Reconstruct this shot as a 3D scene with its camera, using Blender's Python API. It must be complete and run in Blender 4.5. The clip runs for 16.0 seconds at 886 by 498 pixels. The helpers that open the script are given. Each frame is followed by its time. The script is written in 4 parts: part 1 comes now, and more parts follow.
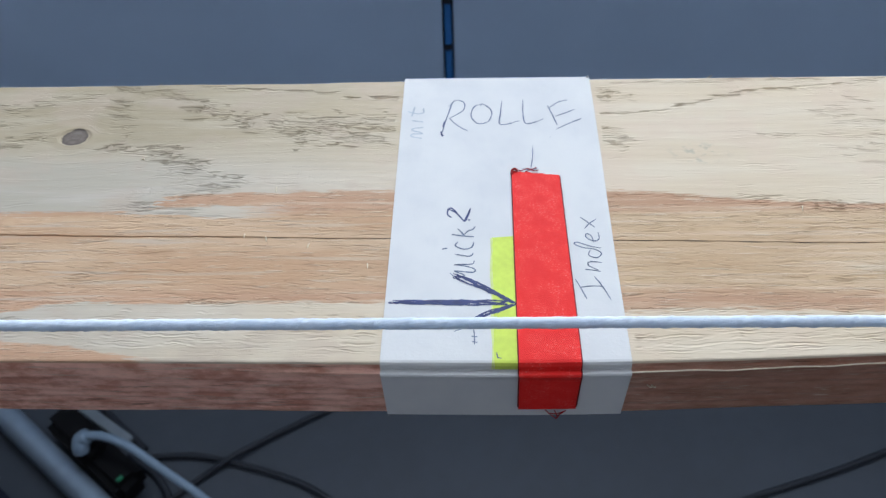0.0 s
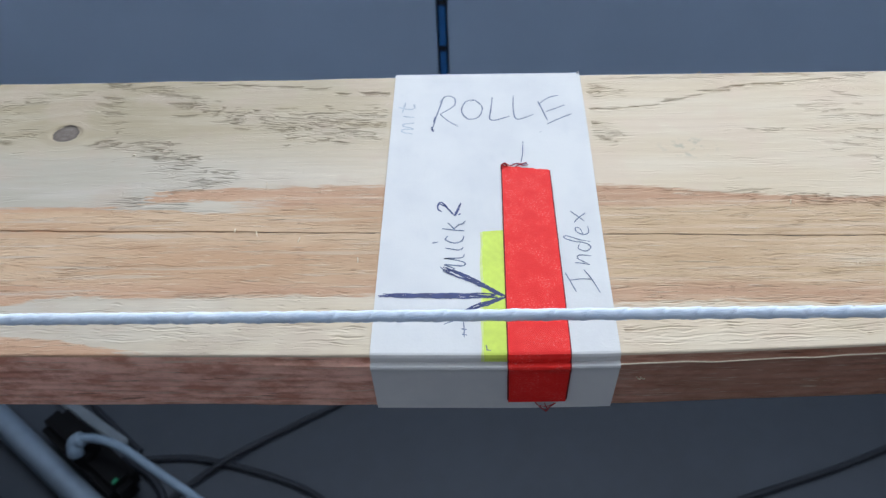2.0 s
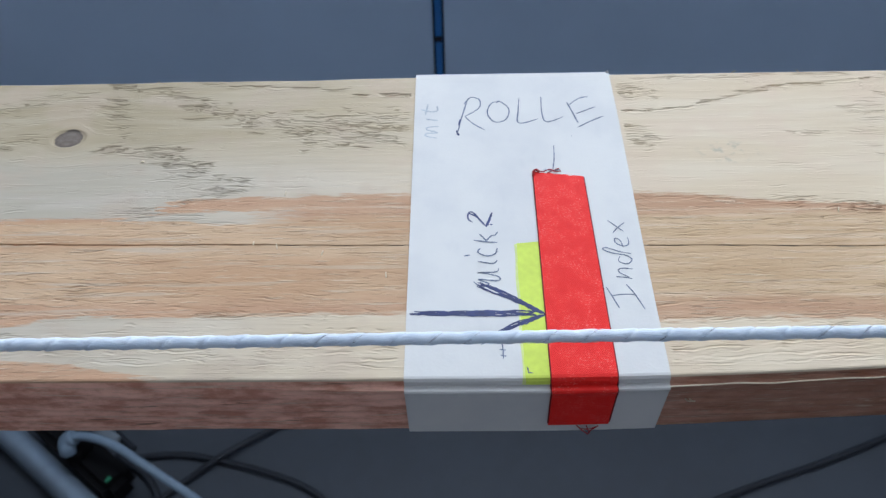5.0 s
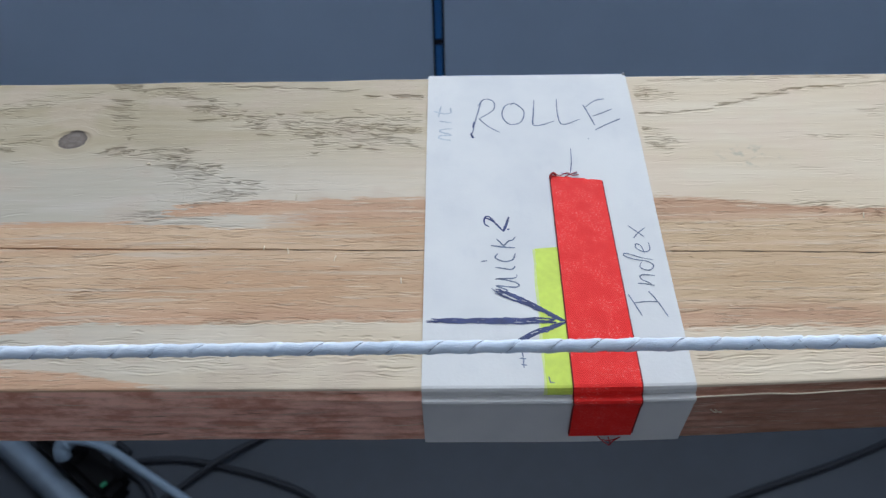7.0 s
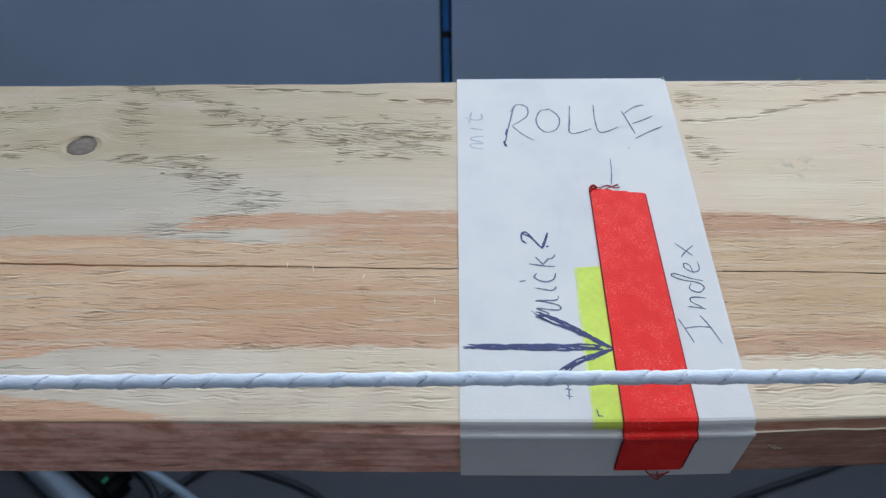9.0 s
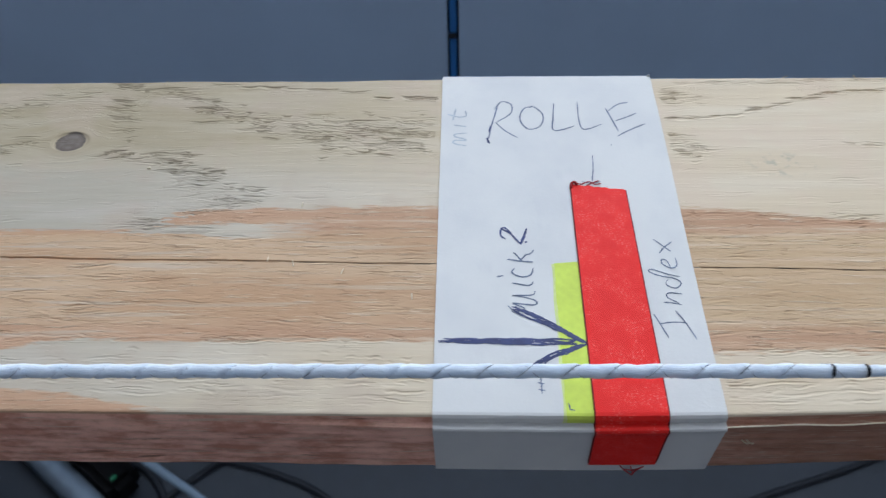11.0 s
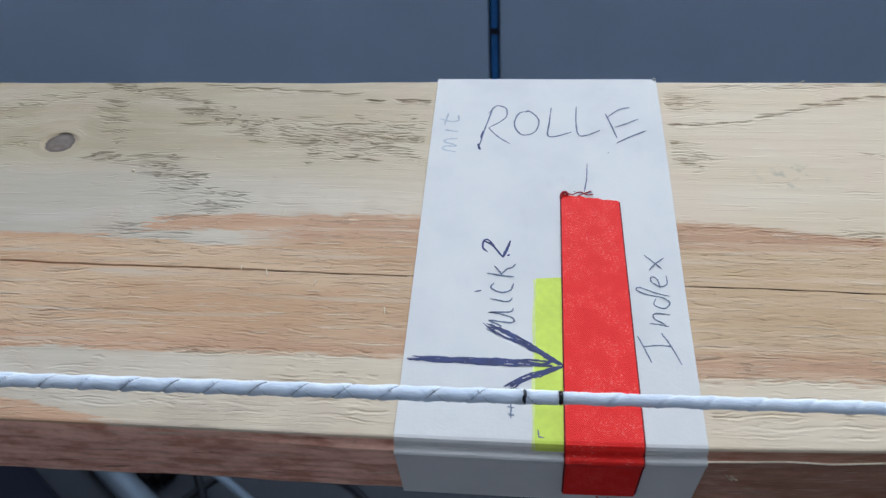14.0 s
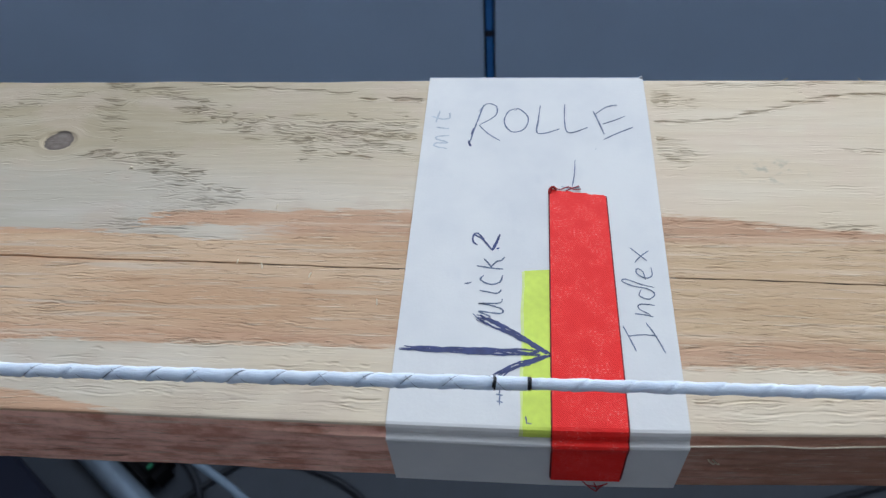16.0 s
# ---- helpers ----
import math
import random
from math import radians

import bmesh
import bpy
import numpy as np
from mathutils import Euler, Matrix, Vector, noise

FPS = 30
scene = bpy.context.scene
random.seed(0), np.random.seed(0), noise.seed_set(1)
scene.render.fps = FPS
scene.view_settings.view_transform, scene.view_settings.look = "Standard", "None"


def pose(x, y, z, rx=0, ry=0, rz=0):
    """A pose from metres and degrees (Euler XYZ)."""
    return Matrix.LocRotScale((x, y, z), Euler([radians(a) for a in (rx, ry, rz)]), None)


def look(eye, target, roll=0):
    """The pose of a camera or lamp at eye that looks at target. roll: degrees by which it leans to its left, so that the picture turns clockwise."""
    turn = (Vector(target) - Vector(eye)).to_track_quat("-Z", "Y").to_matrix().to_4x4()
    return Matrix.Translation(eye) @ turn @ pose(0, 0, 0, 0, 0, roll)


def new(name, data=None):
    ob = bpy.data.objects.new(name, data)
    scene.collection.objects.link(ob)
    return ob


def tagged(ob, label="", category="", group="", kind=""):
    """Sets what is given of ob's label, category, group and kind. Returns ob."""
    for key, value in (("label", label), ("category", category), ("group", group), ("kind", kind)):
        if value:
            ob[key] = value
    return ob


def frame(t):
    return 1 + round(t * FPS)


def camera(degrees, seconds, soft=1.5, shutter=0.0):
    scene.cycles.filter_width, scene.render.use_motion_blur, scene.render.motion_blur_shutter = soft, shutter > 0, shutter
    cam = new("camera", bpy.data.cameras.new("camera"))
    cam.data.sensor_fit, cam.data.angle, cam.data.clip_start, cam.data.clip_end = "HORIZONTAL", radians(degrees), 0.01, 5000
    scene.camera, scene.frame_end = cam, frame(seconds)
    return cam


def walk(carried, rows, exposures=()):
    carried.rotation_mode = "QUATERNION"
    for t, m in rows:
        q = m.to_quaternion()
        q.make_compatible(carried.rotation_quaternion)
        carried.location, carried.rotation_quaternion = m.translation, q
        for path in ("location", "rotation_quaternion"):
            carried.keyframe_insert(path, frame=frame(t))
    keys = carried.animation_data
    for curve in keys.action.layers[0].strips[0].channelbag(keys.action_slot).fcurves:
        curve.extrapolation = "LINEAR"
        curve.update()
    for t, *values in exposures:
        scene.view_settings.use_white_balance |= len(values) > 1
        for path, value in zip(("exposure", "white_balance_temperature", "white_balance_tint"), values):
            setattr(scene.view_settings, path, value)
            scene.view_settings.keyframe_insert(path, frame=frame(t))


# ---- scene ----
MM = 0.001
TOP = 0.75                       # height of the plank's upper face

# camera: seconds, eye, yaw, pitch, roll
cam = camera(59.4, 16.0, soft=1.35, shutter=0.25)
cam.data.dof.use_dof, cam.data.dof.focus_distance, cam.data.dof.aperture_fstop = True, 0.155, 40.0
PATH = [
    (0.0, 0.01956, -0.08299, 0.88466, 3.909, -49.256, -3.070),
    (0.5, 0.01909, -0.08244, 0.88349, 3.906, -49.103, -3.053),
    (1.0, 0.01824, -0.08135, 0.88294, 3.875, -49.202, -3.044),
    (1.5, 0.02174, -0.08310, 0.88315, 3.608, -49.091, -2.980),
    (2.0, 0.02099, -0.08484, 0.88372, 3.479, -49.068, -2.919),
    (2.5, 0.02201, -0.08258, 0.88228, 3.660, -49.077, -3.115),
    (3.0, 0.01879, -0.08137, 0.88177, 3.560, -49.234, -2.927),
    (3.5, 0.01488, -0.07927, 0.88081, 2.833, -49.346, -2.323),
    (4.0, 0.01325, -0.07756, 0.88035, 2.423, -49.586, -2.319),
    (6.5, 0.00851, -0.07180, 0.87827, 1.737, -50.082, -1.870),
    (7.0, 0.00642, -0.07131, 0.87693, 1.608, -49.702, -1.656),
    (7.5, 0.00092, -0.06774, 0.87677, 1.367, -50.282, -1.441),
    (8.0, 0.00095, -0.06469, 0.87515, 1.206, -50.380, -1.222),
    (8.5, 0.00073, -0.06283, 0.87158, 1.670, -49.697, -1.325),
    (8.7, -0.00098, -0.06025, 0.87280, 1.542, -50.435, -1.325),
    (10.8, 0.00116, -0.06271, 0.87185, 2.573, -49.847, -1.675),
    (11.0, 0.00598, -0.06204, 0.87247, 3.033, -50.207, -2.190),
    (11.5, 0.01140, -0.05897, 0.87102, 4.894, -50.252, -3.307),
    (12.0, 0.00157, -0.05512, 0.87000, 6.055, -50.511, -3.356),
    (12.5, 0.01180, -0.05501, 0.86990, 7.694, -50.507, -4.630),
    (13.0, 0.01485, -0.05227, 0.86798, 8.646, -50.395, -5.204),
    (13.5, 0.01741, -0.05249, 0.86808, 8.753, -50.436, -5.357),
    (14.0, 0.01968, -0.05445, 0.86896, 8.827, -50.367, -5.486),
    (14.5, 0.02092, -0.05544, 0.86951, 8.831, -50.361, -5.573),
    (15.0, 0.01895, -0.05466, 0.86911, 8.821, -50.316, -5.493),
    (15.5, 0.01983, -0.05560, 0.86949, 8.866, -50.275, -5.539),
    (16.0, 0.02131, -0.05815, 0.87065, 8.469, -50.196, -5.382),
]
walk(cam, [(t, pose(x, y, z, 90 + pitch, 0, yaw) @ pose(0, 0, 0, 0, 0, roll)) for t, x, y, z, yaw, pitch, roll in PATH],
     exposures=[(0.0, 0.0), (4.0, 0.0), (6.5, -0.22), (16.0, -0.22)])

# ---- world and light ----
world = bpy.data.worlds.new("overcast_sky")
scene.world = world
world.use_nodes = True
wt = world.node_tree
sky = wt.nodes.new("ShaderNodeTexSky")
sky.sky_type, sky.sun_disc = "NISHITA", False
sky.sun_elevation, sky.sun_rotation = radians(50), radians(10)
wt.nodes["Background"].inputs["Strength"].default_value = 0.1
wt.links.new(sky.outputs["Color"], wt.nodes["Background"].inputs["Color"])

# daylight through the window over the low cabinet
day = bpy.data.lights.new("window_daylight", "AREA")
day.shape, day.size, day.size_y = "RECTANGLE", 1.6, 1.2
day.energy, day.color = 22.3, (0.83, 0.945, 1.115)
new("window_daylight", day).matrix_world = look((0.22, 0.80, 1.62), (0.0, -0.6, 1.15))


# ---- materials ----
class Nodes:
    """Short-hand for building a node material."""

    def __init__(self, name):
        self.mat = bpy.data.materials.new(name)
        self.mat.use_nodes = True
        self.tree = self.mat.node_tree
        self.bsdf = self.tree.nodes["Principled BSDF"]

    def put(self, socket, value):
        if isinstance(value, bpy.types.NodeSocket):
            self.tree.links.new(value, socket)
        else:
            socket.default_value = value

    def math(self, op, a, b=0.0, c=0.0):
        n = self.tree.nodes.new("ShaderNodeMath")
        n.operation = op
        for s, v in zip(n.inputs, (a, b, c)):
            self.put(s, v)
        return n.outputs[0]

    def step(self, v, lo, hi):
        n = self.tree.nodes.new("ShaderNodeMapRange")
        n.interpolation_type = "SMOOTHSTEP"
        for s, x in zip(("Value", "From Min", "From Max"), (v, lo, hi)):
            self.put(n.inputs[s], x)
        return n.outputs[0]

    def coords(self, sx=1000.0, sy=1000.0, sz=1000.0):
        c = self.tree.nodes.new("ShaderNodeTexCoord")
        m = self.tree.nodes.new("ShaderNodeMapping")
        m.inputs["Scale"].default_value = (sx, sy, sz)
        self.tree.links.new(c.outputs["Object"], m.inputs["Vector"])
        return m.outputs[0]

    def split(self, v):
        n = self.tree.nodes.new("ShaderNodeSeparateXYZ")
        self.put(n.inputs[0], v)
        return n.outputs

    def noise(self, v, scale=1.0, detail=3.0, rough=0.55, distort=0.0):
        n = self.tree.nodes.new("ShaderNodeTexNoise")
        self.put(n.inputs["Vector"], v)
        n.inputs["Scale"].default_value, n.inputs["Detail"].default_value = scale, detail
        n.inputs["Roughness"].default_value, n.inputs["Distortion"].default_value = rough, distort
        return n.outputs["Fac"]

    def mix(self, f, a, b, mode="MIX"):
        n = self.tree.nodes.new("ShaderNodeMix")
        n.data_type, n.blend_type = "RGBA", mode
        self.put(n.inputs[0], f)
        for s, v in ((n.inputs[6], a), (n.inputs[7], b)):
            self.put(s, v if isinstance(v, bpy.types.NodeSocket) else (*v, 1.0))
        return n.outputs[2]

    def bump(self, h, strength, distance):
        n = self.tree.nodes.new("ShaderNodeBump")
        self.put(n.inputs["Height"], h)
        n.inputs["Strength"].default_value, n.inputs["Distance"].default_value = strength, distance
        self.tree.links.new(n.outputs[0], self.bsdf.inputs["Normal"])

    def done(self, color, rough=0.7, metal=0.0, spec=0.4):
        self.put(self.bsdf.inputs["Base Color"], color if isinstance(color, bpy.types.NodeSocket) else (*color, 1.0))
        self.put(self.bsdf.inputs["Roughness"], rough)
        self.bsdf.inputs["Metallic"].default_value = metal
        self.bsdf.inputs["Specular IOR Level"].default_value = spec
        return self.mat


def plain(name, color, rough=0.6, metal=0.0, spec=0.4, vary=0.12, scale=60.0, relief=0.0):
    """A surface with two scales of faint variation."""
    n = Nodes(name)
    v = n.coords(1, 1, 1)
    big, fine = n.noise(v, scale * 0.12, 3), n.noise(v, scale, 4)
    f = n.math("ADD", n.math("MULTIPLY", big, 0.6), n.math("MULTIPLY", fine, 0.4))
    lo, hi = [c * (1 - vary) for c in color], [min(1, c * (1 + vary)) for c in color]
    if relief:
        n.bump(fine, 0.6, relief)
    return n.done(n.mix(n.step(f, 0.3, 0.7), lo, hi), n.math("ADD", rough - 0.06, n.math("MULTIPLY", fine, 0.12)), metal, spec)


def wood_material():
    """Rough-sawn pine: pale sapwood over a pinkish heartwood band, torn fibres, one knot."""
    n = Nodes("rough_sawn_pine")
    v = n.coords()
    x, y, z = n.split(v)
    wide = n.noise(n.coords(35, 190, 190), 1.0, 2)
    fray = n.noise(n.coords(190, 1300, 1300), 1.0, 3)
    yw = n.math("ADD", y, n.math("ADD", n.math("MULTIPLY", n.math("SUBTRACT", wide, 0.5), 4.0),
                                 n.math("MULTIPLY", n.math("SUBTRACT", fray, 0.5), 3.4)))
    xw = n.math("ADD", x, n.math("MULTIPLY", n.math("SUBTRACT", fray, 0.5), 34.0))
    # the grain flows round the knot
    kx, ky = n.math("SUBTRACT", x, -88.2), n.math("SUBTRACT", y, 72.6)
    far = n.math("ADD", n.math("ADD", n.math("MULTIPLY", kx, kx), n.math("MULTIPLY", ky, ky)), 9.0)
    yf = n.math("ADD", 72.6, n.math("MULTIPLY", ky, n.math("SUBTRACT", 1.0, n.math("DIVIDE", 26.0, far))))

    def flow(sx, sy, off=0.0):
        p = n.tree.nodes.new("ShaderNodeCombineXYZ")
        for q, value in enumerate((n.math("MULTIPLY_ADD", x, sx, off), n.math("MULTIPLY", yf, sy), n.math("MULTIPLY", z, sy))):
            n.put(p.inputs[q], value)
        return p.outputs[0]

    # heartwood band
    upper = n.math("ADD", 44.8, n.math("MULTIPLY", n.step(xw, -62.0, -54.0), 6.6))
    upper = n.math("SUBTRACT", upper, n.math("MULTIPLY", n.step(x, 40.0, 120.0), 5.0))
    lower = n.math("SUBTRACT", 17.4, n.math("MULTIPLY", n.step(x, -68.0, -90.0), 3.2))
    lower = n.math("SUBTRACT", lower, n.math("MULTIPLY", n.step(x, 20.0, 60.0), 1.8))
    below = n.math("SUBTRACT", 1.0, n.step(n.math("SUBTRACT", yw, upper), -0.5, 0.5))
    above = n.step(n.math("SUBTRACT", yw, lower), -0.5, 0.5)
    heart = n.math("MULTIPLY", below, above)
    tongue = n.math("MULTIPLY", n.step(xw, -70.0, -63.0), n.math("SUBTRACT", 1.0, n.step(xw, -42.0, -20.0)))
    tongue = n.math("MULTIPLY", tongue, n.math("MULTIPLY", n.step(yw, 43.0, 43.8), n.math("SUBTRACT", 1.0, n.step(yw, 46.2, 47.0))))
    heart = n.math("MULTIPLY", heart, n.math("SUBTRACT", 1.0, tongue))
    streak = n.noise(flow(0.022, 0.52), 1.0, 3)
    heart = n.math("MULTIPLY", heart, n.math("SUBTRACT", 1.0, n.math("MULTIPLY", n.step(streak, 0.55, 0.68), 0.5)))
    corner = n.math("SUBTRACT", 1.0, n.step(n.math("ADD", yw, n.math("MULTIPLY", n.math("ADD", x, 74.0), 0.12)), 5.4, 6.4))
    corner = n.math("MULTIPLY", corner, n.math("SUBTRACT", 1.0, n.step(x, -52.0, -44.0)))
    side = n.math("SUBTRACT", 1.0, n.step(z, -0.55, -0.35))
    heart = n.math("MAXIMUM", n.math("MAXIMUM", heart, corner), side)
    # colours
    grain = n.noise(flow(0.05, 1.3, 7.0), 1.0, 5, 0.6)
    tint = n.noise(flow(0.016, 0.13, 3.0), 1.0, 3)
    sap = n.mix(n.step(tint, 0.35, 0.65), (0.645, 0.525, 0.37), (0.68, 0.575, 0.43))
    # the sapwood turns darker towards the left
    left_sap = n.mix(n.step(tint, 0.35, 0.65), (0.375, 0.308, 0.20), (0.44, 0.37, 0.262))
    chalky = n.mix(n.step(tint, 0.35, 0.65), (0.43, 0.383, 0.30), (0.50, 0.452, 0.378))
    left_sap = n.mix(n.step(n.math("ADD", yw, n.math("MULTIPLY", n.math("SUBTRACT", tint, 0.5), 26.0)), 72.0, 56.0), left_sap, chalky)
    sap = n.mix(n.step(n.math("ADD", xw, n.math("MULTIPLY", y, -0.5)), 20.0, -120.0), sap, left_sap)
    mottle = n.noise(n.coords(62, 75, 75), 1.0, 2)
    sap = n.mix(n.math("MULTIPLY", n.step(mottle, 0.48, 0.66), 0.45), sap, n.mix(n.step(x, 20.0, -30.0), (0.66, 0.515, 0.385), (0.475, 0.375, 0.285)))
    red = n.mix(n.step(tint, 0.35, 0.65), (0.525, 0.325, 0.190), (0.60, 0.415, 0.262))
    red = n.mix(n.math("MULTIPLY", n.step(x, 42.0, 56.0), 0.55), red, n.mix(n.step(streak, 0.4, 0.6), (0.55, 0.39, 0.225), (0.655, 0.49, 0.315)))
    border = n.math("MAXIMUM", n.step(yw, 42.5, 46.0), n.math("SUBTRACT", 1.0, n.step(yw, 18.0, 24.0)))
    red = n.mix(n.math("MULTIPLY", border, 0.8), red, n.mix(n.step(streak, 0.35, 0.65), (0.475, 0.27, 0.165), (0.56, 0.35, 0.225)))
    blotch = n.noise(n.coords(130, 300, 300), 1.0, 5, 0.65)
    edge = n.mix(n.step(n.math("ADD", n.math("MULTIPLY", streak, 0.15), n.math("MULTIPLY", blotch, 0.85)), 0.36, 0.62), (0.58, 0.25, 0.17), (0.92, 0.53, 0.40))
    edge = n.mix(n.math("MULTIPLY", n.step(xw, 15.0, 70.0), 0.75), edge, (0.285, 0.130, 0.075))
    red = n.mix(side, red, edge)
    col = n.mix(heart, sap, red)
    col = n.mix(n.math("MULTIPLY", n.step(grain, 0.5, 0.75), n.math("ADD", 0.10, n.math("MULTIPLY", heart, 0.14))), col, (0.42, 0.29, 0.17))
    # torn fibres: short thin slits in patches, following a slightly wavy grain
    patch = n.noise(n.coords(28, 70, 70), 1.0, 2)
    wave = n.math("MULTIPLY", n.math("SUBTRACT", n.noise(n.coords(26, 45, 45), 1.0, 1), 0.5), 7.0)
    yg = n.math("ADD", y, wave)

    def slit(sx, sy, lo, hi, off):
        p = n.tree.nodes.new("ShaderNodeCombineXYZ")
        for q, value in enumerate((n.math("MULTIPLY_ADD", x, sx, off), n.math("MULTIPLY", yg, sy), n.math("MULTIPLY", z, sy))):
            n.put(p.inputs[q], value)
        return n.step(n.noise(p.outputs[0], 1.0, 2, 0.5), lo, hi)

    clean = n.math("MULTIPLY", n.step(x, 50.0, 60.0), n.math("MULTIPLY", n.step(y, 44.0, 48.0), n.math("SUBTRACT", 1.0, n.step(y, 84.0, 90.0))))
    often = n.math("ADD", n.math("MULTIPLY", n.step(patch, 0.50, 0.62), 0.22), n.math("MULTIPLY", heart, 0.30))
    often = n.math("MULTIPLY", n.math("MINIMUM", often, 1.0), n.math("SUBTRACT", 1.0, n.math("MULTIPLY", clean, 0.9)))
    often = n.math("MULTIPLY", often, n.math("SUBTRACT", 1.0, n.math("MULTIPLY", side, 0.6)))
    torn = n.math("MULTIPLY", n.math("MAXIMUM", slit(0.19, 2.3, 0.62, 0.70, 0.0), n.math("MULTIPLY", slit(0.28, 3.4, 0.60, 0.70, 40.0), 0.7)), often)
    pale = n.step(n.noise(flow(0.09, 1.9, 21.0), 1.0, 3, 0.6), 0.57, 0.68)
    col = n.mix(n.math("MULTIPLY", pale, n.math("ADD", 0.08, n.math("MULTIPLY", heart, 0.42))), col, (0.74, 0.63, 0.47))
    # the slits' inner shade is painted in as dark brown
    col = n.mix(n.math("MULTIPLY", torn, 0.45), col, (0.27, 0.165, 0.09))
    split = n.math("MULTIPLY", n.math("MULTIPLY", n.step(n.noise(flow(0.10, 1.25, 55.0), 1.0, 3, 0.55), 0.65, 0.72), side), 0.6)
    col = n.mix(split, col, (0.12, 0.06, 0.04))
    torn = n.math("MAXIMUM", torn, split)
    # shade down in the drying crack, put into the colour
    course = n.math("ADD", n.math("MULTIPLY_ADD", x, -0.0145, 36.0), n.math("MULTIPLY", n.math("SINE", n.math("MULTIPLY", x, 0.12)), 0.1))
    off = n.math("ABSOLUTE", n.math("SUBTRACT", y, course))
    crack_shade = n.math("SUBTRACT", 1.0, n.step(off, 0.05, 0.13))
    col = n.mix(n.math("MULTIPLY", crack_shade, n.math("SUBTRACT", 1.0, side)), col, (0.075, 0.06, 0.05))
    # grey thumbed smudge
    sx, sy = n.math("DIVIDE", n.math("SUBTRACT", x, 75.5), 9.0), n.math("DIVIDE", n.math("SUBTRACT", y, 64.5), 4.5)
    near = n.math("SUBTRACT", 1.0, n.step(n.math("ADD", n.math("MULTIPLY", sx, sx), n.math("MULTIPLY", sy, sy)), 0.1, 1.0))
    smear = n.step(n.noise(n.coords(330, 420, 420), 1.0, 3), 0.50, 0.66)
    col = n.mix(n.math("MULTIPLY", n.math("MULTIPLY", near, smear), 0.6), col, (0.36, 0.34, 0.27))
    # knot
    dx, dy = n.math("SUBTRACT", x, -88.2), n.math("SUBTRACT", y, 72.6)
    a = n.math("ADD", n.math("MULTIPLY", dx, 0.94), n.math("MULTIPLY", dy, 0.34))
    b = n.math("SUBTRACT", n.math("MULTIPLY", dy, 0.94), n.math("MULTIPLY", dx, 0.34))
    r = n.math("SQRT", n.math("ADD", n.math("POWER", n.math("DIVIDE", a, 3.5), 2.0), n.math("POWER", n.math("DIVIDE", b, 3.3), 2.0)))
    r = n.math("ADD", r, n.math("MULTIPLY", n.math("SUBTRACT", fray, 0.5), 0.35))
    halo = n.math("SUBTRACT", 1.0, n.step(r, 0.9, 2.2))
    col = n.mix(n.math("MULTIPLY", halo, 0.25), col, (0.42, 0.33, 0.22))
    ringed = n.mix(n.step(n.math("ADD", n.math("MULTIPLY", n.math("SINE", n.math("MULTIPLY", r, 14.0)), 0.14), n.math("MULTIPLY", n.math("SUBTRACT", grain, 0.5), 5.0)), -0.8, 0.8), (0.135, 0.108, 0.088), (0.215, 0.178, 0.15))
    ringed = n.mix(n.math("MULTIPLY", n.step(r, 0.72, 0.95), 0.6), ringed, (0.085, 0.068, 0.055))
    col = n.mix(n.math("SUBTRACT", 1.0, n.step(r, 0.93, 1.05)), col, ringed)
    height = n.math("SUBTRACT", n.math("MULTIPLY", grain, 0.09), n.math("MULTIPLY", torn, 0.6))
    n.bump(n.math("ADD", height, n.math("MULTIPLY", pale, n.math("ADD", 0.06, n.math("MULTIPLY", heart, 0.22)))), 1.0, 0.0005)
    return n.done(col, 0.82, 0.0, 0.25)


def paper_material():
    n = Nodes("white_paper")
    big, fine = n.noise(n.coords(60, 60, 60), 1.0, 3), n.noise(n.coords(1800, 1800, 1800), 1.0, 4)
    smudge = n.noise(n.coords(160, 90, 160), 1.0, 4)
    col = n.mix(n.step(big, 0.35, 0.7), (0.675, 0.665, 0.635), (0.62, 0.615, 0.60))
    col = n.mix(n.math("MULTIPLY", n.step(smudge, 0.58, 0.75), 0.25), col, (0.545, 0.545, 0.555))
    n.bump(n.math("ADD", n.math("MULTIPLY", fine, 0.2), n.math("ADD", big, n.math("MULTIPLY", smudge, 0.4))), 0.4, 0.00035)
    return n.done(col, 0.75, 0.0, 0.3)


def tape_material():
    """Red cloth tape: a fine weave with a scatter of glossy specks, glints painted pale."""
    n = Nodes("red_cloth_tape")
    v = n.coords()
    x, y, z = n.split(v)
    warp = n.math("SINE", n.math("MULTIPLY", x, 15.0))
    weft = n.math("SINE", n.math("MULTIPLY", n.math("ADD", y, z), 15.0))
    weave = n.math("MULTIPLY", warp, weft)
    blot = n.noise(n.coords(260, 260, 260), 1.0, 4)
    speck = n.noise(n.coords(2300, 4800, 4800), 1.0, 2)
    col = n.mix(n.step(blot, 0.3, 0.7), (0.85, 0.015, 0.011), (0.91, 0.022, 0.016))
    glints = n.math("MULTIPLY", n.step(speck, 0.58, 0.65), n.step(blot, 0.42, 0.62))
    col = n.mix(n.math("MULTIPLY", glints, 0.55), col, (0.92, 0.34, 0.30))
    n.bump(n.math("ADD", n.math("MULTIPLY", weave, 0.14), n.math("MULTIPLY", speck, 0.7)), 0.6, 0.0003)
    return n.done(col, 0.5, 0.0, 0.22)


